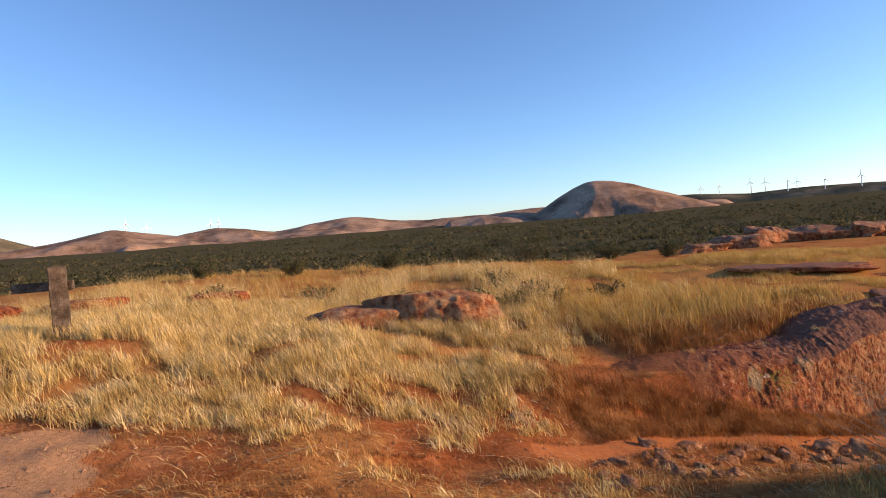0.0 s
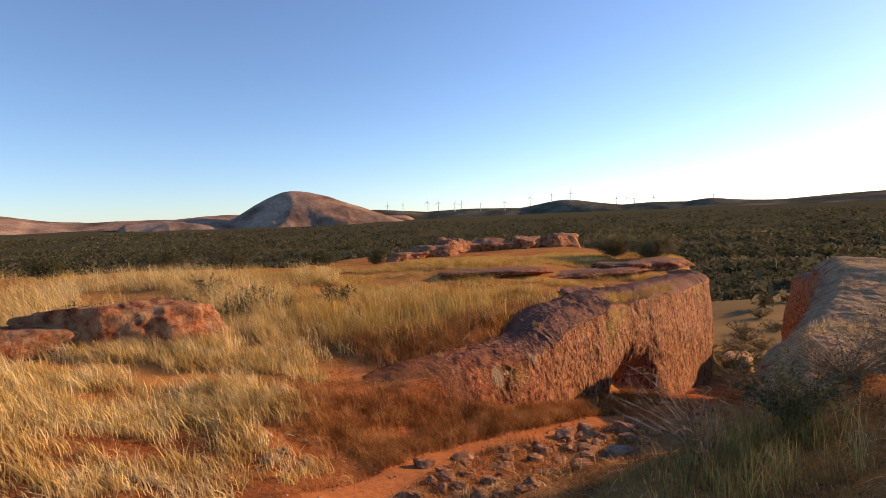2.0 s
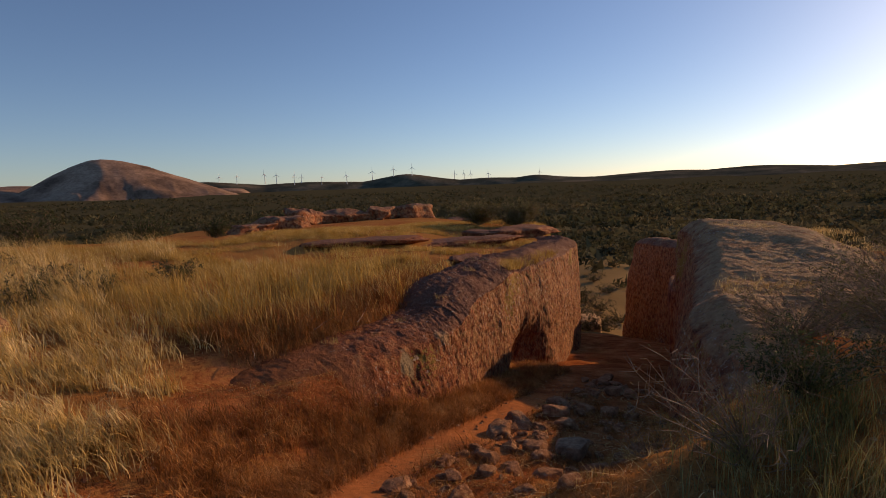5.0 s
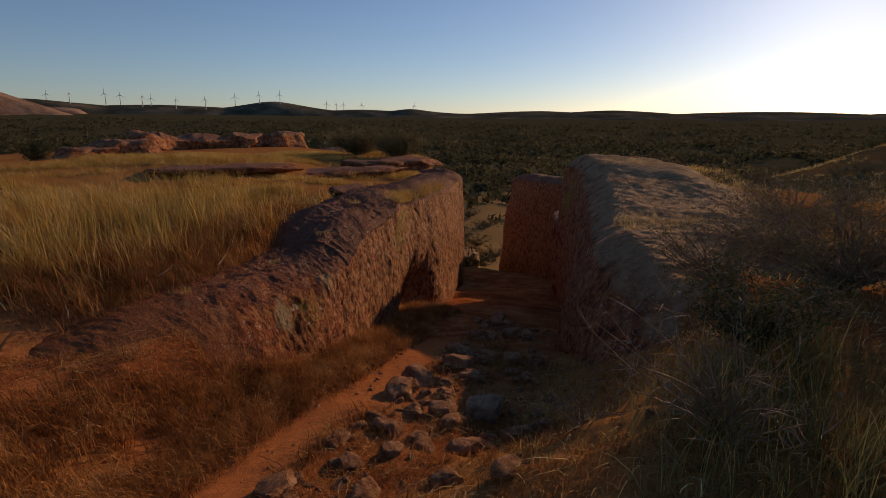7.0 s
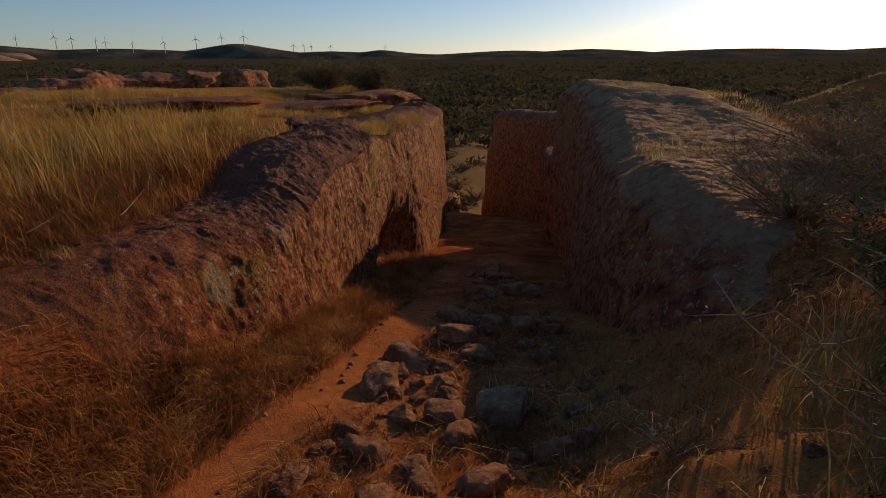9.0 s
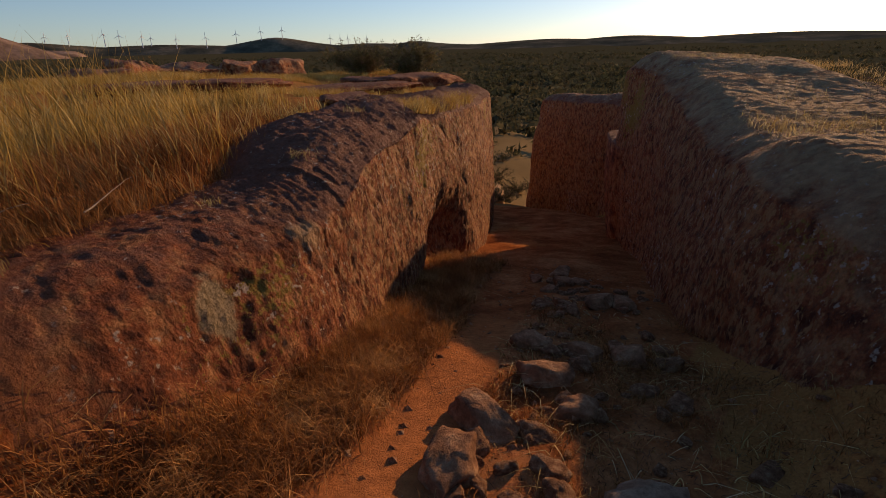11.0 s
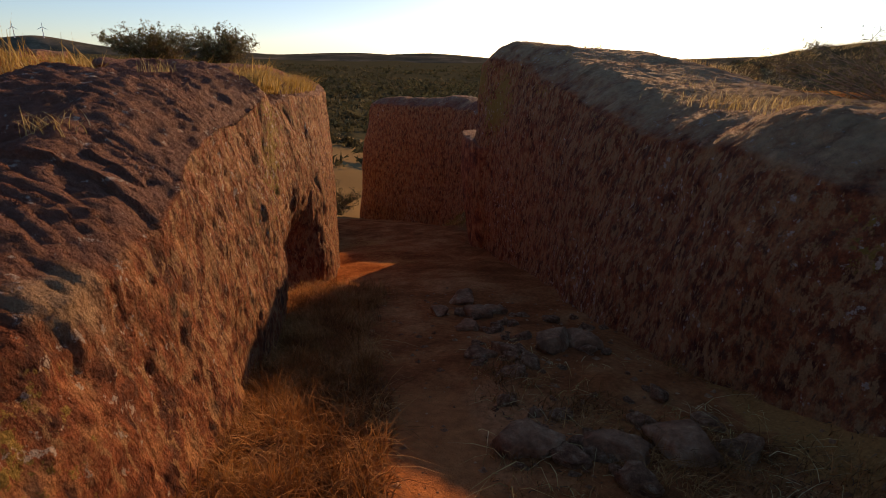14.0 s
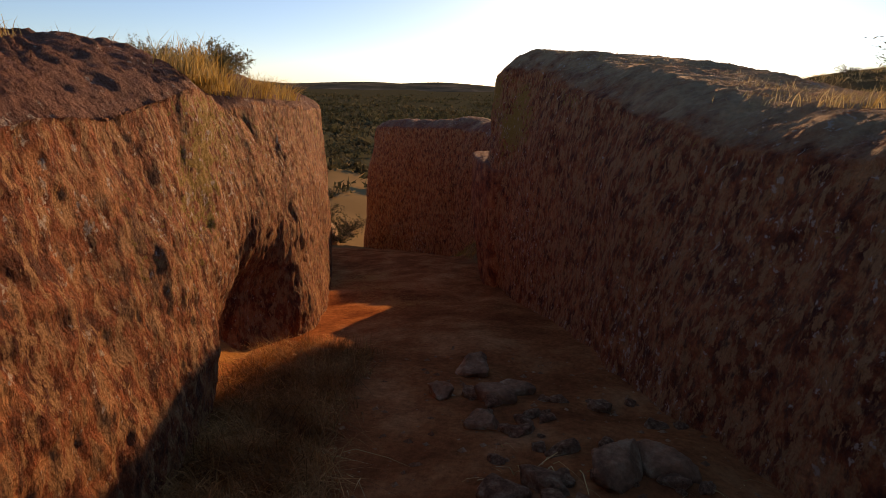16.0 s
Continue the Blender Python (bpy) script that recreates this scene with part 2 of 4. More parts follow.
# x, y, height, width to its left and right along the floor of the trench
FLOOR = np.array([(0.7, 6.1, -1.05, 0.3, 0.4), (1.6, 6.45, -1.28, 0.5, 0.7), (2.8, 7.3, -1.57, 0.5, 1.1), (3.8, 7.68, -1.76, 0.45, 1.4), (4.7, 7.82, -1.9, 0.5, 1.6), (5.9, 8.05, -2.13, 0.7, 1.7),
                  (7.2, 8.4, -2.4, 1.2, 1.8), (10.4, 9.2, -3.1, 1.6, 2.0), (13.0, 10.2, -3.72, 1.3, 2.0), (16.5, 11.5, -4.5, 1.3, 2.2), (22, 13.9, -5.6, 1.6, 2.6), (26, 16.0, -6.4, 2.0, 2.4),
                  (31, 18.8, -6.8, 4.0, 5.0), (42, 25, -4.2, 9.0, 9.0), (60, 34, -1.6, 14.0, 14.0)])
TRAIL_HALF = 0.22


LIP_X, LIP_Y = (1.4, 3.0, 4.5, 5.9, 7.5, 9.1, 10.6, 12.3, 14.5, 17.0, 18.8), (8.7, 8.9, 8.95, 9.2, 9.7, 10.28, 10.9, 11.4, 12.2, 13.1, 13.8)
LIP_Z = (-1.25, -1.08, -1.02, -1.08, -0.82, -0.66, -0.85, -0.9, -0.93, -0.95, -1.0)


def plateau(x, y):
    d2 = (x[:, None] - SPOTS[:, 0]) ** 2 + (y[:, None] - SPOTS[:, 1]) ** 2
    w = 1 / (d2 + 1.2) ** 1.6
    return (w * SPOTS[:, 2]).sum(1) / w.sum(1)


def along_floor(x, y):
    """Nearest spot on the trench's middle line: distance, side, height, half width."""
    best = np.full(len(x), 1e9)
    side, zf, hw = np.zeros(len(x)), np.zeros(len(x)), np.zeros(len(x))
    for a, b in zip(FLOOR[:-1], FLOOR[1:]):
        dx, dy = b[0] - a[0], b[1] - a[1]
        k = np.clip(((x - a[0]) * dx + (y - a[1]) * dy) / (dx * dx + dy * dy), 0, 1)
        px_, py_ = a[0] + k * dx, a[1] + k * dy
        d = np.hypot(x - px_, y - py_)
        near = d < best
        best = np.where(near, d, best)
        side = np.where(near, np.sign(dx * (y - py_) - dy * (x - px_)), side)
        zf = np.where(near, a[2] + k * (b[2] - a[2]), zf)
        hw = np.where(near, np.where(side > 0, a[3] + k * (b[3] - a[3]), a[4] + k * (b[4] - a[4])), hw)
    return best, side, zf, hw


def height(x, y, rough=True):
    x, y = np.asarray(x, dtype=float), np.asarray(y, dtype=float)
    z = plateau(x, y)
    d, side, zf, hw = along_floor(x, y)
    wall = np.where(side > 0, 1.45, 1.9)
    z = np.where(zf < z, zf + (z - zf) * smooth(0, 1, (d - hw) / wall), z)
    # bedded under the rock of the left wall
    lipy, lipz = np.interp(x, LIP_X, LIP_Y), np.interp(x, LIP_X, LIP_Z)
    bed = smooth(1.2, 3.6, x) * (1 - smooth(18.8, 20.5, x)) * smooth(-0.9, -0.5, y - lipy) * (1 - smooth(0.7, 1.4, y - lipy))
    z = z + bed * np.minimum(0, lipz - 0.08 - 0.17 * smooth(3, 5.5, x) - z)
    # the plateau's brink and the valley beyond
    r = np.hypot(x - 4, y - 8)
    ang = np.degrees(np.arctan2(x - 4, y - 8))
    brink = np.interp(ang, [-180, -60, -20, 10, 35, 50, 60, 80, 100, 120, 180], [60, 40, 26, 26, 46, 34, 22, 15, 32, 60, 60])
    drop = smooth(0, 1, (r - brink) / 110) * 20 + smooth(0, 1, (r - brink) / 25) * 5
    drop = drop * (1 - 0.4 * np.exp(-((ang - 66) / 13) ** 2) * (1 - smooth(140, 260, r)))
    rise = smooth(300, 2400, r) * 42
    south = smooth(90, 102, ang) * (1 - smooth(150, 175, ang)) * smooth(29, 44, r) * (1.2 + 1.6 * smooth(98, 118, ang))
    z = z - drop + rise + south + np.where(r > 60, fbm(np.stack([x / 120, y / 120, 0 * x], 1), 3, 5) * smooth(60, 400, r) * 4, 0)
    if rough:
        p = np.stack([x, y, 0 * x], 1)
        near = 1 - smooth(30, 60, r)
        on_trail = np.exp(-(d / 0.35) ** 2)
        z = z + near * (fbm(p / 1.3, 3, 11) * 0.05 + fbm(p * 3, 3, 12) * 0.022 * (1 - 0.7 * on_trail))
    return z


def bare_slab(x, y):
    """1 on the worn pale slab near the start of the walk, 0 off it."""
    w = fbm(np.stack([x * 1.6, y * 1.6, 0 * x], 1), 3, 95)
    return (1 - smooth(-0.12, 0.12, x + 3.35 + 0.55 * (y - 4.9) + 0.22 * w)) * (1 - smooth(5.8, 6.3, y + 0.3 * w)) * smooth(-9, -8, x) * smooth(2.9, 3.5, y + 0.3 * w)


def axis(lo, hi, step, reach, grow):
    out, s = [hi], step
    while out[-1] < reach:
        s *= grow
        out.append(out[-1] + s)
    low, s = [lo], step
    while low[-1] > -reach:
        s *= grow
        low.append(low[-1] - s)
    return np.concatenate([low[::-1][:-1], np.arange(lo, hi, step), out])


gx, gy = axis(-12, 18, 0.09, 4600, 1.1), axis(1.5, 20, 0.09, 4600, 1.1)
GX, GY = np.meshgrid(gx, gy, indexing="ij")
fx, fy = GX.ravel(), GY.ravel()
gz = height(fx, fy)
ground_mesh = mesh_of("ground", np.stack([fx, fy, gz], 1), grid_faces(len(gx), len(gy))[:, ::-1], SOIL)
gd, gside, gzf, ghw = along_floor(fx, fy)
gr = np.hypot(fx - 4, fy - 8)
gp = np.stack([fx, fy, 0 * fx], 1)
bare = np.exp(-(((fx + 3.5) / 2.2) ** 2 + ((fy - 4.6) / 1.6) ** 2)) + np.exp(-(((fx - 0.6) / 1.6) ** 2 + ((fy - 7.0) / 1.3) ** 2)) + np.exp(-(((fx - 3.2) / 1.6) ** 2 + ((fy - 9.0) / 0.7) ** 2))
# trail colour fades past x = 6.5, painting in the trench floor's shade
trail = np.exp(-(gd / TRAIL_HALF / 1.3) ** 4) * (fx > 0.8) * (1 - 0.75 * smooth(6.5, 8.5, fx)) * (1 - smooth(25, 45, gr)) + 0.9 * np.exp(-((fx + 3.9) ** 2 / 1.2 + (fy - 4.7) ** 2 / 1.5))
point_attribute(ground_mesh, "trail", trail)
point_attribute(ground_mesh, "slab", bare_slab(fx, fy))
point_attribute(ground_mesh, "straw", np.clip(0.62 + 0.3 * fbm(gp / 1.5, 3, 31) - 0.6 * bare - 0.5 * (gd < ghw), 0, 1) * (1 - smooth(32, 60, gr)))
stony = smooth(76, 84, np.degrees(np.arctan2(fx - 4, fy - 8))) * smooth(9, 18, gr) * (1 - smooth(45, 60, gr))
point_attribute(ground_mesh, "scrub", np.maximum(smooth(30, 55, gr) * 0.95 * (1 - stony), 0.48 * stony))
g_ang = np.degrees(np.arctan2(fx - 4, fy - 8))
point_attribute(ground_mesh, "field", smooth(15, 24, gr) * (0.05 + 0.85 * np.exp(-((g_ang - 67) / 11) ** 2) * (gr < 130)))
ground = tagged(new("ground", ground_mesh), "dry red earth with straw grass, a worn trail and wide valley", "ground", kind="structure")


# ---- far hills ----
def ridge(name, label, dist, depth, lo, hi, base, bumps, mat, seed, rough=0.12, sharp=1.7):
    """A range of hills round the viewer: bumps are (bearing, height in degrees, half width in degrees)."""
    az, k = np.linspace(lo, hi, 420), np.linspace(-1, 1, 41)
    A, K = np.meshgrid(az, k, indexing="ij")
    el = np.full_like(A, base)
    for b, h, w in bumps:
        wl, wr = w if isinstance(w, tuple) else (w, w)
        shift = (A - b) / np.where(A < b, wl, wr)
        form = np.exp(-np.abs(shift) ** sharp) if sharp else np.clip(-np.logaddexp(-14.0 * 1.12 * (1 - np.abs(shift)), -14.0) / 14.0, 0, 1) ** 1.12
        el = np.maximum(el, base + (h - base) * form)
    fade = smooth(0, 1, (A - lo) / 3) * smooth(0, 1, (hi - A) / 3)
    top = dist * np.tan(np.radians(el)) + 1.5
    prof = np.cos(math.pi / 2 * K) ** 1.3
    R_ = dist + depth * K
    x, y = R_ * np.sin(np.radians(A)), R_ * np.cos(np.radians(A))
    p = np.stack([x.ravel(), y.ravel(), np.zeros(A.size)], 1)
    n = ridged(p / (dist * 0.09), 4, seed).reshape(A.shape)
    z = -40 + (top + 40) * prof * fade + n * rough * dist * 0.02 * (0.15 + 1 - prof) * fade
    return tagged(new(name, mesh_of(name, np.stack([x, y, z], 2).reshape(-1, 3), grid_faces(len(az), len(k))[:, ::-1], mat)), label, "hill", kind="structure")


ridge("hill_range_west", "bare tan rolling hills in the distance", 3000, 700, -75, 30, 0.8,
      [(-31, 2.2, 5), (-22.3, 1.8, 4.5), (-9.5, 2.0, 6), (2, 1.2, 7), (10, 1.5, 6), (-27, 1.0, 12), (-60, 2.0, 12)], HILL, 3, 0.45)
ridge("hill_dark_west", "dark wooded hill in the far distance", 3600, 500, -70, -31, 0.3, [(-41, 2.7, 4.5), (-55, 3.0, 8)], HILL_DARK, 9)
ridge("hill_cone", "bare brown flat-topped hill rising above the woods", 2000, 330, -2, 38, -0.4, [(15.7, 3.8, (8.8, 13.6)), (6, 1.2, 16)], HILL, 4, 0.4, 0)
ridge("hill_range_north", "dark distant ridge carrying wind turbines", 3800, 500, 14, 75, 0.8, [(24, 1.5, 6), (34, 1.25, 8), (43.7, 1.75, 4.2), (52, 1.1, 5), (57, 1.2, 2.5)], HILL_DARK, 5)
ridge("hill_range_east", "long flat wooded ridge along the horizon", 2600, 900, 52, 150, 0.5, [(70, 1.1, 9), (77, 1.2, 8), (90, 1.1, 12), (110, 1.4, 14), (130, 2.0, 12)], HILL_DARK, 6, 0.05)
ridge("hill_range_south", "wooded hills closing the land behind", 2600, 900, 140, 300, 0.8, [(170, 2.0, 20), (220, 2.5, 25), (260, 2.0, 20)], HILL_DARK, 7)


# ---- rock masses ----
def spline(rows, n):
    """n points along a smooth line through the rows."""
    rows = np.asarray(rows, dtype=float)
    ext = np.vstack([2 * rows[0] - rows[1], rows, 2 * rows[-1] - rows[-2]])
    t = np.linspace(0, len(rows) - 1 - 1e-6, n)
    i = t.astype(int)
    f = (t - i)[:, None]
    a, b, c, d = ext[i], ext[i + 1], ext[i + 2], ext[i + 3]
    return 0.5 * (2 * b + (c - a) * f + (2 * a - 5 * b + 4 * c - d) * f ** 2 + (3 * b - a - 3 * c + d) * f ** 3)


ROUND = 0.15  # how far a wall's edge is worn down


def rock_wall(name, label, rows, back, left_hand, n, seed, niche=(), paleness=0.0):
    """A rock-cut wall. Rows: lip x, y, z and foot x, y, z along it. back: how far the bare top runs inland."""
    c = spline(rows, n)
    lip, foot = c[:, :3], c[:, 3:]
    tan = np.gradient(lip[:, :2], axis=0)
    tan /= np.linalg.norm(tan, axis=1, keepdims=True)
    inland = np.stack([-tan[:, 1], tan[:, 0]], 1) * (1 if left_hand else -1)
    # an uneven, weathered line
    worn = fbm(np.stack([lip[:, 0] * 1.1, lip[:, 1] * 1.1, 0 * lip[:, 0]], 1), 2, seed + 3) * 0.075 * smooth(4.5, 7.0, lip[:, 0])
    lip, foot = lip.copy(), foot.copy()
    lip[:, :2] += inland * worn[:, None]
    foot[:, :2] += inland * 0.5 * worn[:, None]
    lip[:, 2] += 0.07 * vnoise(np.stack([lip[:, 0] * 1.7, lip[:, 1] * 1.7, 0 * worn + 4.2], 1), seed + 4) * smooth(4.5, 7.0, lip[:, 0])
    u = np.concatenate([np.linspace(0, 1, 84), 1 + np.linspace(0.02, 1, 96)])
    S = np.zeros((n, len(u), 3))
    for j, q in enumerate(u):
        if q <= 1:  # the top, from its buried back edge to the lip
            b = back * (1 - q)
            S[:, j, :2] = lip[:, :2] + inland * b
            gr_ = height(S[:, j, 0], S[:, j, 1], False)
            up = lip[:, 2] + (0.04 + 0.10 * smooth(4.0, 7.0, lip[:, 0])) * np.minimum(1, b / 0.5) - ROUND * (1 - min(1, b / 0.5)) ** 2
            S[:, j, 2] = up + (gr_ - 0.22 - up) * smooth(0.45, 1, b / back)
        else:  # the face, down to below the floor
            k = q - 1
            S[:, j, :] = lip + (foot - lip) * k
            S[:, j, :2] -= inland * 0.10 * math.sin(math.pi * k)
            S[:, j, 2] = lip[:, 2] - ROUND + (foot[:, 2] - 0.65 - lip[:, 2] + ROUND) * k
    for cx, cz, rx, rz, deep in niche:
        ragged = 1 + 0.45 * vnoise(S.reshape(-1, 3) * 2.3, seed + 50).reshape(S.shape[:2])
        g = np.exp(-(np.abs((S[..., 0] - cx) / rx) ** 2.4 + np.abs((S[..., 2] - cz) / rz) ** 2.4) * ragged) * deep
        S[..., 0] += inland[:, None, 0] * g
        S[..., 1] += inland[:, None, 1] * g
    N = grid_normals(S)
    if N[n // 2, 10, 2] < 0:
        N = -N
    p = S.reshape(-1, 3)
    facing = np.clip(N.reshape(-1, 3)[:, 2], 0, 1)
    steep = 1 - facing
    warp = p + 0.06 * np.stack([vnoise(p * 5, seed + 41), vnoise(p * 5, seed + 42), vnoise(p * 5, seed + 43)], 1)
    grain = warp * np.stack([3.4 + 0 * steep, 3.4 + 0 * steep, 3.4 - 1.2 * steep], 1)
    flute = warp * np.stack([8.0 + 0 * steep, 8.0 + 0 * steep, 8.0 - 5.4 * steep], 1)
    d = fbm(p * 0.7, 2, seed) * 0.09 + fbm(warp * np.array([1.9, 1.9, 1.3]), 3, seed + 35, 0.6) * 0.034 * steep + fbm(grain * 1.1, 3, seed + 5, 0.6) * (0.007 + 0.012 * facing)
    d += fbm(flute, 4, seed + 15, 0.75) * (0.007 + 0.005 * facing) + fbm(warp * 21, 2, seed + 25, 0.7) * 0.006
    # flaky crust on the top: low scarps one behind the other
    step = p[:, 0] * 7.0 + p[:, 1] * 2.0 + 2.6 * fbm(p * np.array([1.6, 1.6, 1.0]), 3, seed + 45)
    flake = (step - np.floor(step)) ** 0.7 * (0.6 + 0.6 * vnoise(p * 2.2, seed + 46))
    d += (flake - 0.4) * 0.042 * facing ** 2
    # bedding lines on the face
    bedding = p[:, 2] * 6.0 + 1.8 * fbm(p * 1.3, 3, seed + 47)
    d += np.abs(bedding - np.floor(bedding) - 0.5) * 0.022 * steep
    d *= (0.35 + 0.65 * smooth(3.6, 6.2, p[:, 0] + 0.8 * steep)) * (1 - 0.2 * paleness * facing)
    pits = np.clip(fbm(warp * np.array([3.4, 3.4, 2.2]), 3, seed + 22) - 0.78, 0, 0.3) * 0.1 * smooth(0.45, 0.8, steep) * smooth(3.8, 4.8, p[:, 0]) * (1 - smooth(6.4, 7.4, p[:, 0]))
    P = p + N.reshape(-1, 3) * (d - pits)[:, None]
    faces = grid_faces(n, len(u))
    me = mesh_of(name, P, faces, ROCK)
    P3 = P.reshape(n, len(u), 3)
    f = np.clip(grid_normals(P3).reshape(-1, 3)[:, 2] * (1 if grid_normals(P3)[n // 2, 10, 2] > 0 else -1), 0, 1)
    point_attribute(me, "top", np.clip(facing * 1.1 - 0.2 + 0.2 * f, 0, 1) * (0.45 + 0.55 * smooth(5.0, 7.5, p[:, 0])) * (1 - 0.5 * paleness))
    point_attribute(me, "grain", (0.15 + 0.35 * smooth(0.1, 0.7, steep)) * (0.5 + 0.5 * smooth(4.5, 7.0, p[:, 0])))
    # tops paled as if by grazing sun, plus two pale spots of bare stone
    point_attribute(me, "pale_or_sunlit", facing * paleness * 0.65 + 0.6 * np.exp(-((p[:, 0] - 5.95) / 0.32) ** 2 - ((p[:, 1] - 9.24) / 0.13) ** 2) * (1 - paleness) + 0.6 * np.exp(-((p[:, 0] - 4.95) / 0.10) ** 2 - ((p[:, 2] + 1.3) / 0.2) ** 2) * (1 - paleness) * (p[:, 1] < 9.1))
    point_attribute(me, "moss", np.clip(0.42 + 0.5 * fbm(p * 0.8, 3, seed + 30) + 0.24 * np.exp(-((p[:, 0] - 6.0) / 1.2) ** 2), 0, 1) * (1 - facing) * smooth(-2.6, -1.2, p[:, 2]))
    point_attribute(me, "lichen", 0.41 + 0.12 * fbm(p * 0.7, 2, seed + 33))
    point_attribute(me, "patch", 1.2 * np.exp(-((p[:, 0] - 4.98) / 0.14) ** 2 - ((p[:, 2] + 1.36) / 0.2) ** 2) * (1 - paleness) * (p[:, 1] < 9.2))
    point_attribute(me, "soil", 0.95 * (1 - smooth(3.0, 5.4, p[:, 0])) * (1 - paleness))
    return tagged(new(name, me), label, "rock wall", kind="structure")


LEFT = [(1.2, 9.0, -1.55, 1.5, 7.9, -1.7), (2.9, 9.05, -1.14, 2.9, 7.95, -1.75), (4.4, 9.0, -1.04, 4.5, 8.42, -1.95), (5.9, 9.2, -1.08, 5.95, 8.95, -2.1), (7.5, 9.7, -0.82, 7.45, 9.62, -2.3),
        (9.1, 10.28, -0.7, 8.7, 10.15, -2.55), (10.6, 10.9, -0.85, 10.2, 10.45, -2.95), (12.3, 11.4, -0.9, 12.0, 10.85, -3.45), (14.5, 12.2, -0.95, 14.1, 11.75, -3.85),
        (17.0, 13.2, -1.0, 16.5, 12.8, -4.5), (18.5, 14.1, -1.1, 18.3, 13.9, -4.9), (19.1, 15.6, -1.2, 19.2, 15.6, -5.2), (19.7, 18.0, -1.5, 20.0, 18.0, -5.4)]
RIGHT = [(4.6, 4.2, -1.05, 5.0, 5.9, -1.7), (7.0, 5.6, -1.1, 7.0, 6.4, -2.2), (9.2, 6.7, -0.93, 9.0, 7.2, -2.7), (11.2, 7.3, -0.9, 10.95, 7.75, -3.2), (13.5, 8.0, -0.6, 13.3, 8.4, -3.7),
         (15.1, 8.65, -0.3, 15.0, 9.0, -4.1), (16.3, 9.4, -0.34, 16.25, 9.55, -4.4), (17.0, 9.0, -0.65, 17.2, 9.1, -4.5), (17.7, 7.4, -1.1, 18.0, 7.4, -4.5)]
FAR = [(17.2, 7.6, -2.3, 17.0, 8.2, -4.6), (18.6, 8.7, -1.95, 18.4, 9.3, -4.9), (20.6, 9.7, -1.75, 20.4, 10.2, -5.3), (22.6, 10.7, -1.72, 22.3, 11.1, -5.7), (24.6, 12.5, -1.82, 24.2, 12.8, -6.1),
       (26.5, 14.5, -1.9, 26.0, 14.9, -6.5), (27.5, 15.5, -1.95, 27.0, 16.1, -6.7), (28.4, 15.6, -2.2, 28.8, 16.0, -7.0), (29.6, 14.4, -2.7, 30.2, 14.5, -7.2)]
rock_wall("rock_wall_left", "rough red sandstone wall of a rock-cut trench with mossy face", LEFT, 2.1, True, 1300, 40, [(10.1, -2.95, 1.0, 0.6, 0.5)])
# right and far walls: sunlight on their tops is put into the colour
rock_wall("rock_wall_right", "shaded red sandstone wall of a rock-cut trench", RIGHT, 4.6, False, 760, 60, (), 1.0)
rock_wall("rock_wall_far", "shaded red sandstone wall where the trench runs out", FAR, 2.2, False, 300, 70, (), 0.7)


def rock_shape(name, size, seed, mat, boxy=0.55, res=28, rough=0.16, cuts=5, topped=0.85, paleness=0.0):
    """A weathered rock of the given length, width and height, standing on z = 0."""
    u, v = np.linspace(0, math.pi, res), np.linspace(0, 2 * math.pi, 2 * res, endpoint=False)
    U, V = np.meshgrid(u, v, indexing="ij")
    d = np.stack([np.sin(U) * np.cos(V), np.sin(U) * np.sin(V), np.cos(U)], 2).reshape(-1, 3)
    e = 2 / boxy
    p = d / ((np.abs(d) ** e).sum(1) ** (1 / e))[:, None]
    s = np.array(size) / 2
    cut = np.random.default_rng(seed)
    for _ in range(cuts):
        nrm = cut.normal(0, 1, 3) * np.array([1, 1, 0.8])
        nrm /= np.linalg.norm(nrm)
        far = (p @ nrm).max() * cut.uniform(0.62, 0.86)
        p = p - np.maximum(0, p @ nrm - far)[:, None] * nrm
    q = p * s
    big = max(size)
    n = fbm(q / big * 2.6 + seed * 3.7, 4, seed) * rough + ridged(q / big * 5 + seed, 3, seed + 5) * rough * 0.35 + fbm(q / big * 14, 3, seed + 8) * rough * 0.18
    q = q * (1 + n)[:, None]
    q[:, 2] += s[2] * 0.8
    me = mesh_of(name, q, grid_faces(res, 2 * res, True), mat)
    f = smooth(0.2, 0.9, d[:, 2])
    point_attribute(me, "top", f * topped)
    point_attribute(me, "grain", np.full(len(q), 0.15))
    point_attribute(me, "pale_or_sunlit", np.full(len(q), paleness))
    point_attribute(me, "moss", np.full(len(q), 0.1))
    point_attribute(me, "lichen", 0.36 + 0.1 * fbm(q * 1.1, 2, seed))
    return me


def rock(name, label, x, y, size, turn, seed, mat=None, group="", boxy=0.55, sink=0.12, res=28, rough=0.16, z=None, category="rock", cuts=5, topped=0.85, paleness=0.0):
    ob = tagged(new(name, rock_shape(name, size, seed, mat or ROCK, boxy, res, rough, cuts, topped, paleness)), label, category, group)
    zz = float(height([x], [y])[0]) if z is None else z
    ob.matrix_world = pose(x, y, zz - sink * size[2], 0, 0, turn)
    return ob


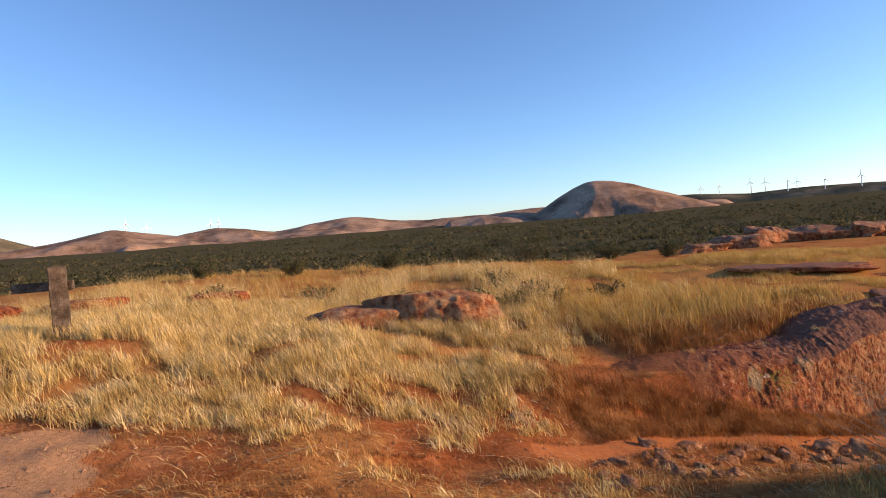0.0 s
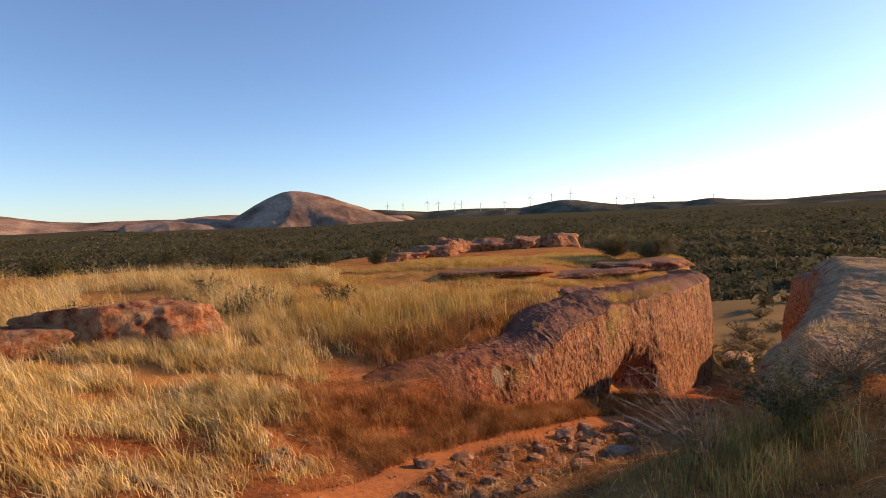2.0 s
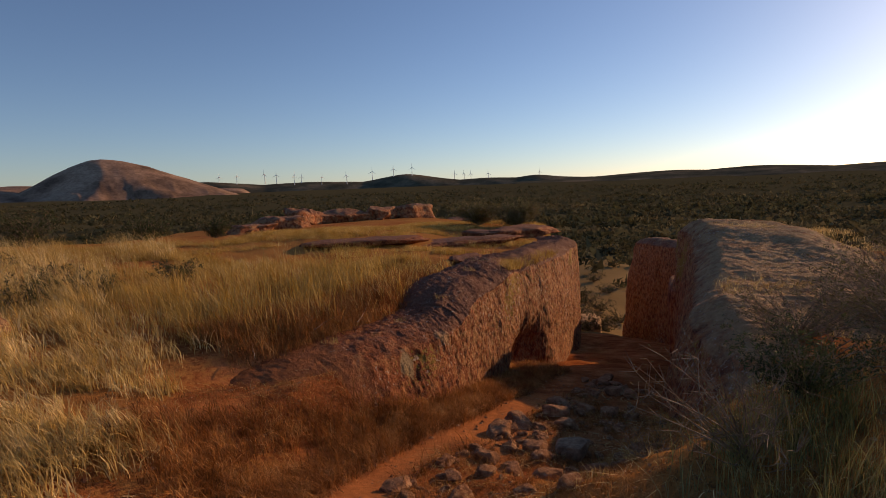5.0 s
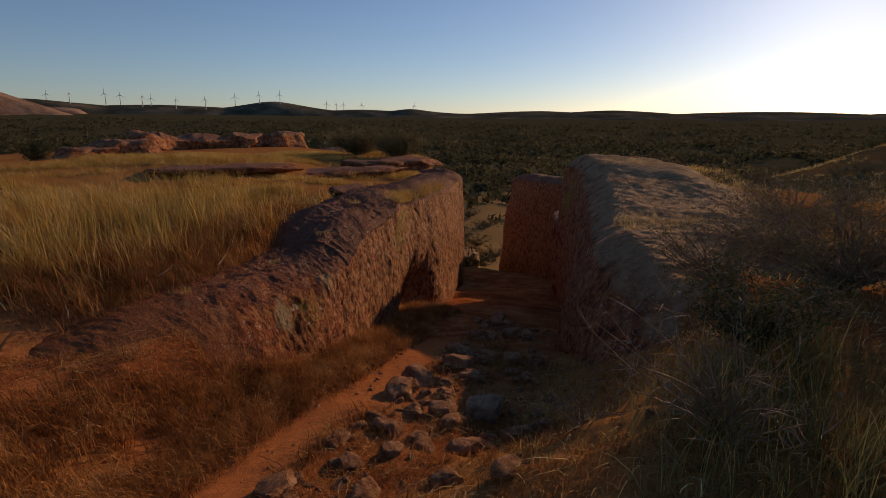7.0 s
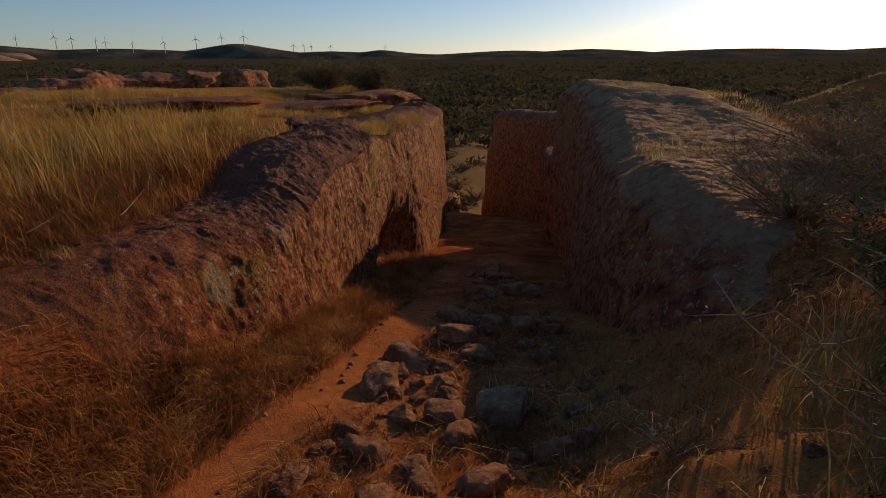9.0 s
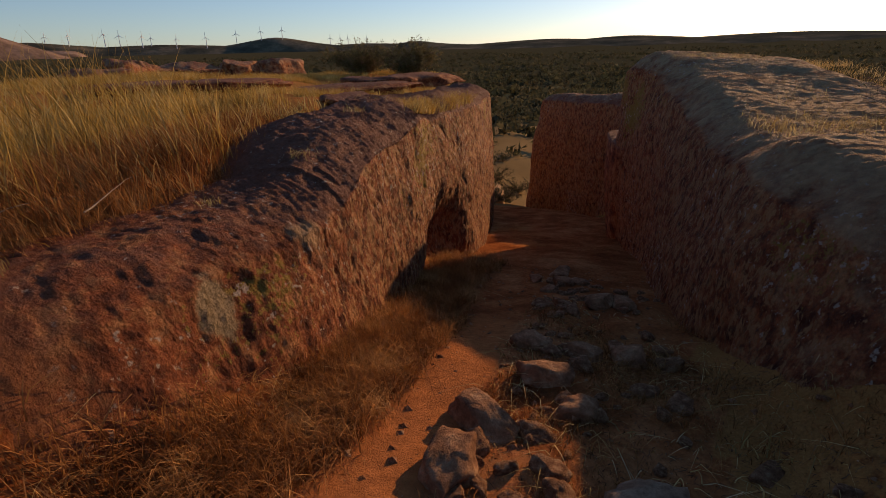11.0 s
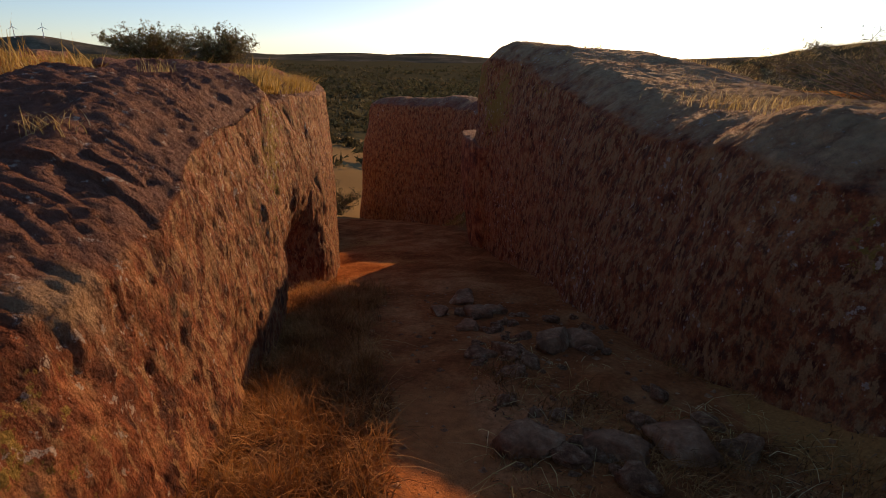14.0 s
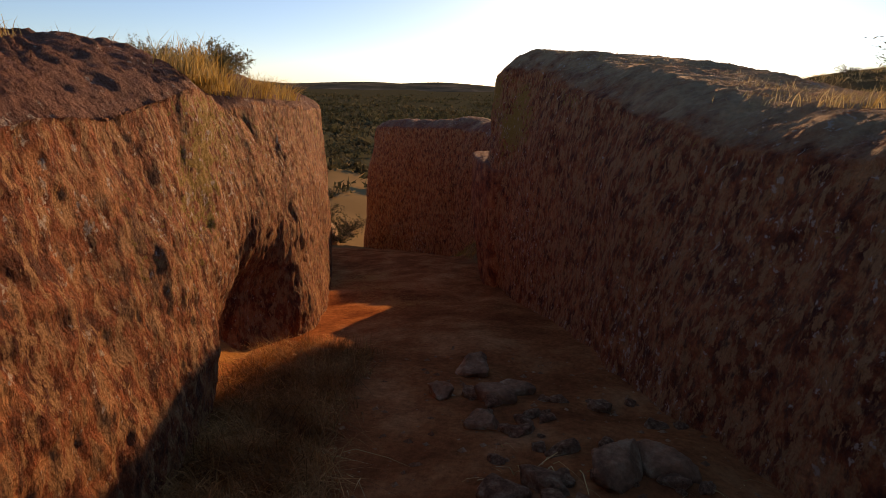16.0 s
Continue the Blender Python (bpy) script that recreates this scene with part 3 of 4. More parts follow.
rock("boulder", "large flat-topped red sandstone boulder in dry grass", -0.35, 12.2, (3.0, 1.8, 0.8), -10, 101, boxy=0.5, res=80, rough=0.21, cuts=10, topped=0.1, paleness=0.46)
rock("rock_slab", "low red sandstone slab beside the boulder in grass", -1.9, 11.95, (2.4, 1.4, 0.5), 8, 102, boxy=0.45, res=60, rough=0.15, cuts=7, topped=0.1, paleness=0.46)
# added rock, mostly inside the wall, that keeps sun off the trench floor
rock("shading_rock", "low rock added at the trench wall to shade the floor", 16.4, 9.0, (2.2, 1.25, 3.0), 20, 104, boxy=0.4, res=40, rough=0.08, z=-4.3, sink=0.0, cuts=2)
# its pale colour has the sunlight painted in
rock("sunlit_boulder", "smooth sunlit sandstone boulder where the trench opens", 26.4, 17.6, (2.2, 1.3, 1.0), 30, 103, boxy=0.5, res=36, rough=0.1, cuts=4, topped=0.1, paleness=0.8)
for k, (x, y, a, b, c, t) in enumerate([(16.5, 34.5, 2.4, 1.6, 0.8, 10), (19.3, 35.5, 2.8, 1.8, 1.2, -15), (22.0, 37.2, 2.6, 1.8, 1.5, 20), (25.0, 37.0, 3.0, 2.0, 1.3, -8),
                                      (28.4, 36.5, 3.0, 2.0, 1.4, 30), (31.6, 36.0, 3.6, 2.2, 1.5, 0), (35.0, 34.0, 4.2, 2.6, 1.4, 15)]):
    rock("outcrop_rock", "weathered red sandstone outcrop at the plateau edge", x, y, (a * 1.3, b, c * 0.85), t, 110 + k, group="outcrop at the brink", boxy=0.36, rough=0.26, cuts=11, res=44, topped=0.75, paleness=0.4)
for k, (x, y, a, b, c, t) in enumerate([(11.0, 17.0, 3.6, 1.3, 0.3, -25), (14.6, 16.2, 4.0, 1.5, 0.32, -20), (17.8, 16.6, 3.4, 1.9, 0.42, -10)]):
    rock("rock_shelf", "low dark sandstone shelf breaking through the grass", x, y, (a, b, c), t, 130 + k, group="shelves on the plateau", boxy=0.4, rough=0.26, cuts=8, res=40, sink=0.25)
rock("knob_rock", "small dark weathered rock on the wall's top", 9.7, 11.95, (1.0, 0.6, 0.3), 20, 140, rough=0.22, cuts=8)
for k, (x, y, a, b, c) in enumerate([(-12.2, 14.0, 2.2, 1.2, 0.6), (-9.8, 14.6, 1.8, 1.1, 0.5), (-6.6, 15.5, 1.6, 1.0, 0.4)]):
    rock("grass_rock", "red rock half hidden in tall dry grass", x, y, (a, b, c), 12 * k, 150 + k, group="rocks by the post", topped=0.3)


# ---- grass and low plants ----
def blades(name, label, x, y, z, length, width, lean, mat, seed, segs=3, wind=(-0.5, -0.12), category="grass"):
    """One mesh of many curved blades that taper to a point."""
    rng = np.random.default_rng(seed)
    n = len(x)
    a = rng.uniform(0, 2 * math.pi, n)
    out = np.stack([np.cos(a), np.sin(a)], 1) * (lean * rng.uniform(0.1, 1.0, n))[:, None] + np.array(wind) * (lean * rng.uniform(0.4, 1.3, n))[:, None]
    side = rng.uniform(0, 2 * math.pi, n)
    sv = np.stack([np.cos(side), np.sin(side), 0 * side], 1)
    V = []
    for s in range(segs + 1):
        k = s / segs
        c = np.stack([x + out[:, 0] * length * k ** 1.8, y + out[:, 1] * length * k ** 1.8, z - 0.02 + length * (k - 0.28 * lean * k ** 2.2)], 1)
        if s < segs:
            w = (width * (1 - 0.75 * k))[:, None] * sv * 0.5
            V += [c - w, c + w]
        else:
            V.append(c)
    m = 2 * segs + 1
    verts = np.stack(V, 1).reshape(-1, 3)
    base = (np.arange(n) * m)[:, None]
    tri = []
    for s in range(segs - 1):
        q = 2 * s
        tri += [base + np.array([[q, q + 1, q + 3]]), base + np.array([[q, q + 3, q + 2]])]
    q = 2 * (segs - 1)
    tri.append(base + np.array([[q, q + 1, q + 2]]))
    return tagged(new(name, mesh_of(name, verts, np.concatenate(tri), mat)), label, category, kind="stuff")


def scatter(n, x0, x1, y0, y1, density, seed, tuft=1, spread=0.06):
    """Spots thinned by density(x, y), each repeated as a tuft."""
    rng = np.random.default_rng(seed)
    x, y = rng.uniform(x0, x1, n), rng.uniform(y0, y1, n)
    keep = rng.uniform(0, 1, n) < density(x, y)
    x, y = np.repeat(x[keep], tuft), np.repeat(y[keep], tuft)
    return x + rng.normal(0, spread, len(x)), y + rng.normal(0, spread, len(x)), rng


def open_ground(x, y):
    d, side, zf, hw = along_floor(x, y)
    lipy = np.interp(x, [r[0] for r in LEFT[:9]], [r[1] for r in LEFT[:9]])
    on_rock = (y > lipy - 1.2) & (y < lipy + 1.1) & (x > 2.2) & (x < 16)
    right_rock = (y < np.interp(x, [r[0] for r in RIGHT[:6]], [r[1] for r in RIGHT[:6]]) + 1.0) & (x > 5)
    return (d > hw * 0.9 + 0.2) & ~on_rock & ~right_rock


def patchy(x, y, size, seed):
    return 0.5 + 0.5 * fbm(np.stack([x / size, y / size, 0 * x], 1), 3, seed)


def stand_of(x, y):
    return np.exp(-(((x - 4.9) / 2.5) ** 2 + ((y - 12.1) / 1.7) ** 2) ** 1.5)


def tall_density(x, y):
    stand = stand_of(x, y) * 3.0
    band = smooth(12.5, 15, y) * (1 - smooth(24, 34, y)) * 0.6 * np.clip(patchy(x, y, 1.6, 71) * 2 - 0.8, 0, 1)
    west = (x < -2) * smooth(9.5, 13, y) * 0.7 * np.clip(patchy(x, y, 1.2, 72) * 2 - 0.7, 0, 1)
    return (stand + (band + west) * (1 - smooth(5.5, 7.5, x))) * open_ground(x, y)


x, y, rng = scatter(15000, -16, 26, 9, 34, tall_density, 1, 11, 0.10)
blades("tall_dry_grass", "tall golden dry grass bending in the wind", x, y, height(x, y), rng.uniform(0.3, 0.85, len(x)) * (0.34 + 0.36 * patchy(x, y, 1.5, 88) + 0.95 * stand_of(x, y)), rng.uniform(0.006, 0.014, len(x)), rng.uniform(0.25, 0.9, len(x)), TALL_GRASS, 2, 4)


# wispy clumps standing above the rest
x, y, rng = scatter(1050, -13, 6, 12.6, 24, lambda x, y: np.clip(patchy(x, y, 2.2, 90) * 2.4 - 0.95, 0, 1) * open_ground(x, y) * (np.abs(x + 0.8) > 2.2 - 9 * (y > 13.2)), 27, 34, 0.13)
blades("wispy_grass", "wispy pale grass clumps with curved tips", x, y, height(x, y), rng.uniform(0.4, 0.95, len(x)), rng.uniform(0.005, 0.011, len(x)), rng.uniform(0.3, 1.1, len(x)), SHORT_GRASS, 28, 5)


def short_density(x, y):
    b = np.exp(-(((x + 3.5) / 2.0) ** 2 + ((y - 4.4) / 1.3) ** 2)) + np.exp(-(((x - 0.8) / 1.4) ** 2 + ((y - 6.9) / 1.0) ** 2)) + np.exp(-(((x - 3.2) / 1.6) ** 2 + ((y - 8.9) / 0.6) ** 2))
    return np.clip((smooth(4.4, 7.0, y + 0.06 * x) * 0.8 + 0.35 * (x < 1.5) + 0.1) * np.clip(patchy(x, y, 0.7, 73) * 2.6 - 0.6, 0, 1.2) - 1.1 * b, 0, 1) * (1 - 0.9 * smooth(1.4, 2.8, x)) * (1 - bare_slab(x, y)) * open_ground(x, y) * (y + 0.2 * x > 4.4 + 0.8 * patchy(x, y, 0.6, 93))


x, y, rng = scatter(44000, -13, 7, 2.5, 16, short_density, 3, 14, 0.05)
blades("short_dry_grass", "short pale straw grass on red earth", x, y, height(x, y), rng.uniform(0.06, 0.32, len(x)) * (0.45 + 0.75 * smooth(4, 9, y)), rng.uniform(0.006, 0.014, len(x)), rng.uniform(0.3, 1.2, len(x)), SHORT_GRASS, 4, 3)


def litter_density(x, y):
    d, side, zf, hw = along_floor(x, y)
    return (d > 0.28) * (1 - 0.9 * bare_slab(x, y)) * patchy(x, y, 0.4, 75) * (0.6 + 0.4 * (y < 8)) * (1 - smooth(7.5, 9.5, x) * 0.6)


# dark broken litter
x, y, rng = scatter(90000, -8, 7.5, 2.4, 9.6, lambda x, y: (along_floor(x, y)[0] > 0.27) * (1 - 0.95 * bare_slab(x, y)) * np.clip(patchy(x, y, 0.5, 86) * 2.0 - 0.6, 0, 1), 23, 3, 0.04)
blades("dark_litter", "dark broken litter scattered on red earth", x, y, height(x, y) + 0.006, rng.uniform(0.02, 0.06, len(x)), rng.uniform(0.005, 0.012, len(x)), rng.uniform(1.2, 3.0, len(x)), DARK_WEED, 24, 2)

# fallen stalks on the bare earth
x, y, rng = scatter(9000, -7, 9, 2.8, 9.6, litter_density, 5, 2, 0.04)
blades("straw_litter", "fallen dry stalks lying on red earth", x, y, height(x, y) + 0.02, rng.uniform(0.05, 0.2, len(x)), rng.uniform(0.004, 0.008, len(x)), rng.uniform(2.0, 3.2, len(x)), SHORT_GRASS, 6, 3)

# stubble and pebbles on the bare earth
x, y, rng = scatter(80000, -8, 7, 2.4, 9.6, lambda x, y: (along_floor(x, y)[0] > 0.25) * (1 - 0.95 * bare_slab(x, y)) * np.clip(patchy(x, y, 0.35, 76) * 1.7 - 0.25, 0, 1), 16, 4, 0.03)
blades("stubble", "short brown stubble on red earth", x, y, height(x, y), rng.uniform(0.03, 0.12, len(x)), rng.uniform(0.003, 0.008, len(x)), rng.uniform(0.4, 2.4, len(x)), WEED, 17, 2)
rng = np.random.default_rng(18)
n = 5000
x, y = rng.uniform(-7, 11, n), rng.uniform(2.4, 9.6, n)
z, r = height(x, y), 0.006 + 0.03 * rng.uniform(0, 1, n) ** 3
six = np.array([(1, 0, 0), (-1, 0, 0), (0, 1, 0), (0, -1, 0), (0, 0, 0.7), (0, 0, -0.7)])
V = six[None] * r[:, None, None] * rng.uniform(0.6, 1.3, (n, 6, 1)) + np.stack([x, y, z], 1)[:, None, :]
eight = np.array([(0, 2, 4), (2, 1, 4), (1, 3, 4), (3, 0, 4), (2, 0, 5), (1, 2, 5), (3, 1, 5), (0, 3, 5)])
tagged(new("pebbles", mesh_of("pebbles", V.reshape(-1, 3), (eight[None] + 6 * np.arange(n)[:, None, None]).reshape(-1, 3), STONE, False)), "small pebbles and clods on red earth", "pebbles", kind="stuff")

# weeds along the foot of the wall and on its lip
left_line = spline(LEFT, 400)
rng = np.random.default_rng(8)
pick = left_line[rng.integers(5, 205, 8500)]
k = rng.uniform(-0.1, 0.75, len(pick)) ** 1.0
wx, wy = pick[:, 3] + k * 0.35 + rng.normal(0, 0.05, len(k)), pick[:, 4] - k + rng.normal(0, 0.05, len(k))
keep = along_floor(wx, wy)[0] > 0.22
wx, wy = np.repeat(wx[keep], 5), np.repeat(wy[keep], 5)
wx, wy = wx + rng.normal(0, 0.04, len(wx)), wy + rng.normal(0, 0.04, len(wx))
blades("foot_weeds", "brown dry weeds along the foot of the rock", wx, wy, height(wx, wy), rng.uniform(0.08, 0.36, len(wx)), rng.uniform(0.004, 0.009, len(wx)), rng.uniform(0.6, 2.2, len(wx)), WEED, 9, 3)
pick = left_line[rng.integers(0, 150, 4200)]
k = rng.uniform(0, 1, len(pick))
wx, wy = pick[:, 0] + (pick[:, 3] - pick[:, 0]) * k + rng.normal(0, 0.12, len(k)), pick[:, 1] - 0.35 + (pick[:, 4] - 0.35 - pick[:, 1] + 0.35) * k + rng.normal(0, 0.12, len(k))
keep = (along_floor(wx, wy)[0] > 0.22) & (patchy(wx, wy, 0.5, 78) > 0.4)
wx, wy = np.repeat(wx[keep], 6), np.repeat(wy[keep], 6)
wx, wy = wx + rng.normal(0, 0.05, len(wx)), wy + rng.normal(0, 0.05, len(wx))
blades("slope_weeds", "dry brown weeds on the slope below the rock", wx, wy, height(wx, wy) + 0.03, rng.uniform(0.08, 0.3, len(wx)), rng.uniform(0.004, 0.009, len(wx)), rng.uniform(0.4, 1.8, len(wx)), WEED, 19, 3)
on_lip = left_line[(left_line[:, 0] > 9.4) & (left_line[:, 0] < 13.6)]
pick = np.repeat(on_lip[rng.integers(0, len(on_lip), 520)], 12, axis=0)
k = np.repeat(rng.uniform(0.0, 1.1, 520), 12)
lx, ly = pick[:, 0] - 0.35 * k + rng.normal(0, 0.06, len(k)), pick[:, 1] + 0.93 * k + rng.normal(0, 0.06, len(k))
blades("lip_grass", "golden dry grass hanging over the rock lip", lx, ly, pick[:, 2] - 0.02, rng.uniform(0.10, 0.34, len(k)), rng.uniform(0.005, 0.010, len(k)), rng.uniform(0.4, 1.2, len(k)), TALL_GRASS, 10, 3, (-0.2, -0.5))


# brown undergrowth along the inland edge of the rock, and turf on the plateau
pick = left_line[rng.integers(45, 150, 1500)]
k = rng.uniform(0.85, 2.1, len(pick))
wx, wy = np.repeat(pick[:, 0] - 0.3 * k + rng.normal(0, 0.1, len(k)), 9), np.repeat(pick[:, 1] + 0.95 * k, 9)
wx, wy = wx + rng.normal(0, 0.07, len(wx)), wy + rng.normal(0, 0.07, len(wx))
blades("undergrowth", "orange-brown dry undergrowth beside the rock", wx, wy, height(wx, wy), rng.uniform(0.1, 0.42, len(wx)), rng.uniform(0.004, 0.010, len(wx)), rng.uniform(0.3, 1.4, len(wx)), WEED, 20, 3)
x, y, rng = scatter(34000, 3, 24, 10, 26, lambda x, y: np.clip(patchy(x, y, 1.2, 83) * 2.2 - 0.8, 0, 1) * open_ground(x, y), 21, 9, 0.08)
blades("plateau_turf", "short golden dry turf on the plateau", x, y, height(x, y), rng.uniform(0.08, 0.30, len(x)), rng.uniform(0.006, 0.014, len(x)), rng.uniform(0.4, 1.3, len(x)), TALL_GRASS, 22, 3)

# green stalks on the bank beside the trail
def bank_density(x, y):
    return np.exp(-(((x - 4.4) / 1.25) ** 2 + ((y - 4.3) / 0.65) ** 2) ** 2) * (0.4 + 0.6 * patchy(x, y, 0.5, 79))


def rubble_density(x, y):
    d, side, zf, hw = along_floor(x, y)
    return (side < 0) * (d > 0.35) * (1 - smooth(1.8, 2.6, d)) * (x > 1.5) * np.clip(patchy(x, y, 0.4, 87) * 2 - 0.7, 0, 1)


x, y, rng = scatter(9000, 1.5, 8.5, 4.5, 8.2, rubble_density, 25, 6, 0.05)
blades("rubble_weeds", "dry brown weeds among the loose stones", x, y, height(x, y), rng.uniform(0.04, 0.2, len(x)), rng.uniform(0.004, 0.008, len(x)), rng.uniform(0.5, 2.2, len(x)), WEED, 26, 3)
x, y, rng = scatter(1000, 2.2, 6.2, 3.2, 5.8, bank_density, 12, 11, 0.06)
blades("green_stalks", "upright green and straw stalks on the bank", x, y, height(x, y), rng.uniform(0.2, 0.62, len(x)), rng.uniform(0.004, 0.008, len(x)), rng.uniform(0.2, 0.9, len(x)), GREEN_STALK, 13, 4)

# pale dry grass on the right-hand plateau
right_line = spline(RIGHT, 300)[:250]
rng = np.random.default_rng(14)
pick = np.repeat(right_line[rng.integers(60, 250, 1500)], 7, axis=0)
k = np.repeat(rng.uniform(0.45, 3.6, 1500), 7)
lx, ly = pick[:, 0] + 0.3 * k + rng.normal(0, 0.07, len(k)), pick[:, 1] - 0.93 * k + rng.normal(0, 0.07, len(k))
lz = np.where(k < 1.9, pick[:, 2] + 0.07, np.maximum(height(lx, ly), pick[:, 2] - 0.1))
blades("plateau_grass", "thin pale dry grass over bare rock", lx, ly, lz, rng.uniform(0.05, 0.2, len(k)), rng.uniform(0.004, 0.008, len(k)), rng.uniform(0.5, 1.5, len(k)), SHORT_GRASS, 15, 3)


# ---- shrubs ----
def tubes(paths, radii, sides=4):
    """Thin tapering tubes along polylines: arrays of n x m x 3 points and n radii."""
    n, m, _ = paths.shape
    t = np.gradient(paths, axis=1)
    t /= np.maximum(np.linalg.norm(t, axis=2, keepdims=True), 1e-9)
    a = np.cross(t, np.array([0.31, 0.17, 0.93]))
    a /= np.maximum(np.linalg.norm(a, axis=2, keepdims=True), 1e-9)
    b = np.cross(t, a)
    r = radii[:, None, None] * np.linspace(1, 0.25, m)[None, :, None]
    ring = [paths + r * (a * math.cos(2 * math.pi * q / sides) + b * math.sin(2 * math.pi * q / sides)) for q in range(sides)]
    V = np.stack(ring, 2).reshape(-1, 3)
    f = grid_faces(m, sides, True)
    return V, (f[None] + (np.arange(n) * m * sides)[:, None, None]).reshape(-1, 4)


def shrub(name, label, x, y, tall, wide, stems, twigs, leaves, leaf, seed, leafy=LEAF, lean=(0, 0), low=0.25, z=None, category="shrub", group="", thick=1.0):
    """A shrub: stems fan out from the root, twigs leave the stems, leaves crowd the twigs."""
    rng = np.random.default_rng(seed)
    m = 7
    k = np.linspace(0, 1, m)[None, :, None]
    a, r = rng.uniform(0, 2 * math.pi, stems), wide * 0.5 * np.sqrt(rng.uniform(0.02, 1, stems))
    tip = np.stack([np.cos(a) * r + lean[0], np.sin(a) * r + lean[1], tall * rng.uniform(0.6, 1.0, stems) * (1 - 0.35 * (r / wide * 2) ** 2)], 1)
    bend = rng.normal(0, 0.06 * tall, (stems, 1, 3))
    P = tip[:, None, :] * np.concatenate([k ** 1.25, k ** 1.25, k], 2) + bend * np.sin(math.pi * k)
    who, at = rng.integers(0, stems, twigs), rng.integers(2, m, twigs)
    root = P[who, at]
    out = rng.normal(0, 1, (twigs, 3)) + np.array([0, 0, 0.5])
    out[:, :2] += 0.6 * np.sign(root[:, :2])
    out *= (tall * rng.uniform(0.08, 0.26, twigs) / np.linalg.norm(out, axis=1))[:, None]
    k2 = np.linspace(0, 1, 4)[None, :, None]
    Q = root[:, None, :] + out[:, None, :] * k2 + rng.normal(0, 0.02 * tall, (twigs, 1, 3)) * k2 ** 2
    v1, f1 = tubes(P, rng.uniform(0.006, 0.013, stems) * thick * tall ** 0.5)
    v2, f2 = tubes(Q, rng.uniform(0.002, 0.004, twigs) * tall ** 0.3, 4)
    thing = tagged(new(name), label, category, group)
    zz = float(height([x], [y])[0]) if z is None else z
    thing.matrix_world = pose(x, y, zz - 0.03)
    tagged(part("branchwork", mesh_of("branchwork", np.concatenate([v1, v2]), np.concatenate([f1, f2 + len(v1)]), TWIG), thing, "thin tangled dry branches"), kind="stuff")
    if leaves:
        w, s = rng.integers(0, twigs, leaves), rng.uniform(0.2, 1.0, leaves)
        c = Q[w, 0] + (Q[w, 3] - Q[w, 0]) * s[:, None] + rng.normal(0, 0.025 * tall, (leaves, 3))
        c = c[c[:, 2] > low * tall * 0.3]
        n = len(c)
        d1, d2 = rng.normal(0, 1, (n, 3)), rng.normal(0, 1, (n, 3))
        size = leaf * rng.uniform(0.5, 1.4, n)[:, None]
        d1 *= size / np.linalg.norm(d1, axis=1, keepdims=True)
        d2 *= 0.5 * size / np.linalg.norm(d2, axis=1, keepdims=True)
        V = np.stack([c - d1, c - d2 * 0.6, c + d1, c + d2 * 0.6], 1).reshape(-1, 3)
        tagged(part("foliage", mesh_of("foliage", V, np.arange(4 * n).reshape(-1, 4), leafy), thing, "small dull green leaves"), kind="stuff")
    return thing


shrub("thorny_shrub", "dry pale leafless shrub among green stalks", 4.1, 4.6, 0.95, 1.4, 34, 300, 700, 0.012, 21, OLIVE_LEAF, (-0.35, 0.15), thick=0.62)
shrub("thorny_shrub", "tangled dry leafless shrub on the bank", 4.6, 5.5, 0.5, 0.9, 26, 200, 300, 0.012, 23, OLIVE_LEAF, thick=0.45)
shrub("leafy_shrub", "small dark green leafy shrub on the bank", 5.4, 4.5, 0.8, 1.3, 40, 500, 5000, 0.022, 22, LEAF)
shrub("thorny_shrub", "tangled brown shrub with sparse leaves on the rock", 7.5, 4.9, 0.7, 1.8, 60, 700, 2600, 0.018, 24, OLIVE_LEAF)
# the next two are added so that their shade falls on the bank
shrub("spreading_shrub", "wide dark shrub added to shade the bank", 7.6, 3.7, 1.2, 2.5, 90, 1400, 7000, 0.024, 125, OLIVE_LEAF)
shrub("spreading_shrub", "wide dark shrub added to shade the bank", 6.9, 2.4, 1.3, 2.6, 80, 1200, 10000, 0.026, 126, OLIVE_LEAF)
shrub("spreading_shrub", "wide brown-green shrub on the rock plateau", 11.6, 4.0, 1.05, 3.0, 90, 1300, 4500, 0.02, 25, OLIVE_LEAF)
shrub("spreading_shrub", "wide brown-green shrub on the rock plateau", 9.3, 4.3, 0.85, 2.2, 80, 900, 3500, 0.02, 26, OLIVE_LEAF)
shrub("round_bush", "dense olive-brown bush at the plateau edge", 20.2, 20.0, 1.25, 2.7, 80, 1500, 16000, 0.04, 27, OLIVE_LEAF)
shrub("round_bush", "dense olive-brown bush at the plateau edge", 20.3, 17.9, 1.25, 2.3, 80, 1500, 16000, 0.04, 28, OLIVE_LEAF)
shrub("small_bush", "small dark bush beside the boulder", 1.5, 13.2, 0.5, 0.9, 40, 400, 3000, 0.02, 29, LEAF)
shrub("small_bush", "small dark bush in the tall grass", 2.6, 13.8, 0.55, 0.9, 40, 400, 3000, 0.02, 30, LEAF)
for bx, by, bt in [(0.7, 14.6, 0.5), (2.3, 15.2, 0.6), (-1.2, 15.4, 0.5), (4.4, 15.0, 0.55), (-4.0, 16.5, 0.6), (1.6, 17.5, 0.7), (-7.2, 17.0, 0.6)]:
    shrub("grass_bush", "dark scrubby bush among tall dry grass", bx, by, bt, bt * 1.9, 36, 380, 2600, 0.024, int(bx * 10) + 500, LEAF, group="bushes in the grass")
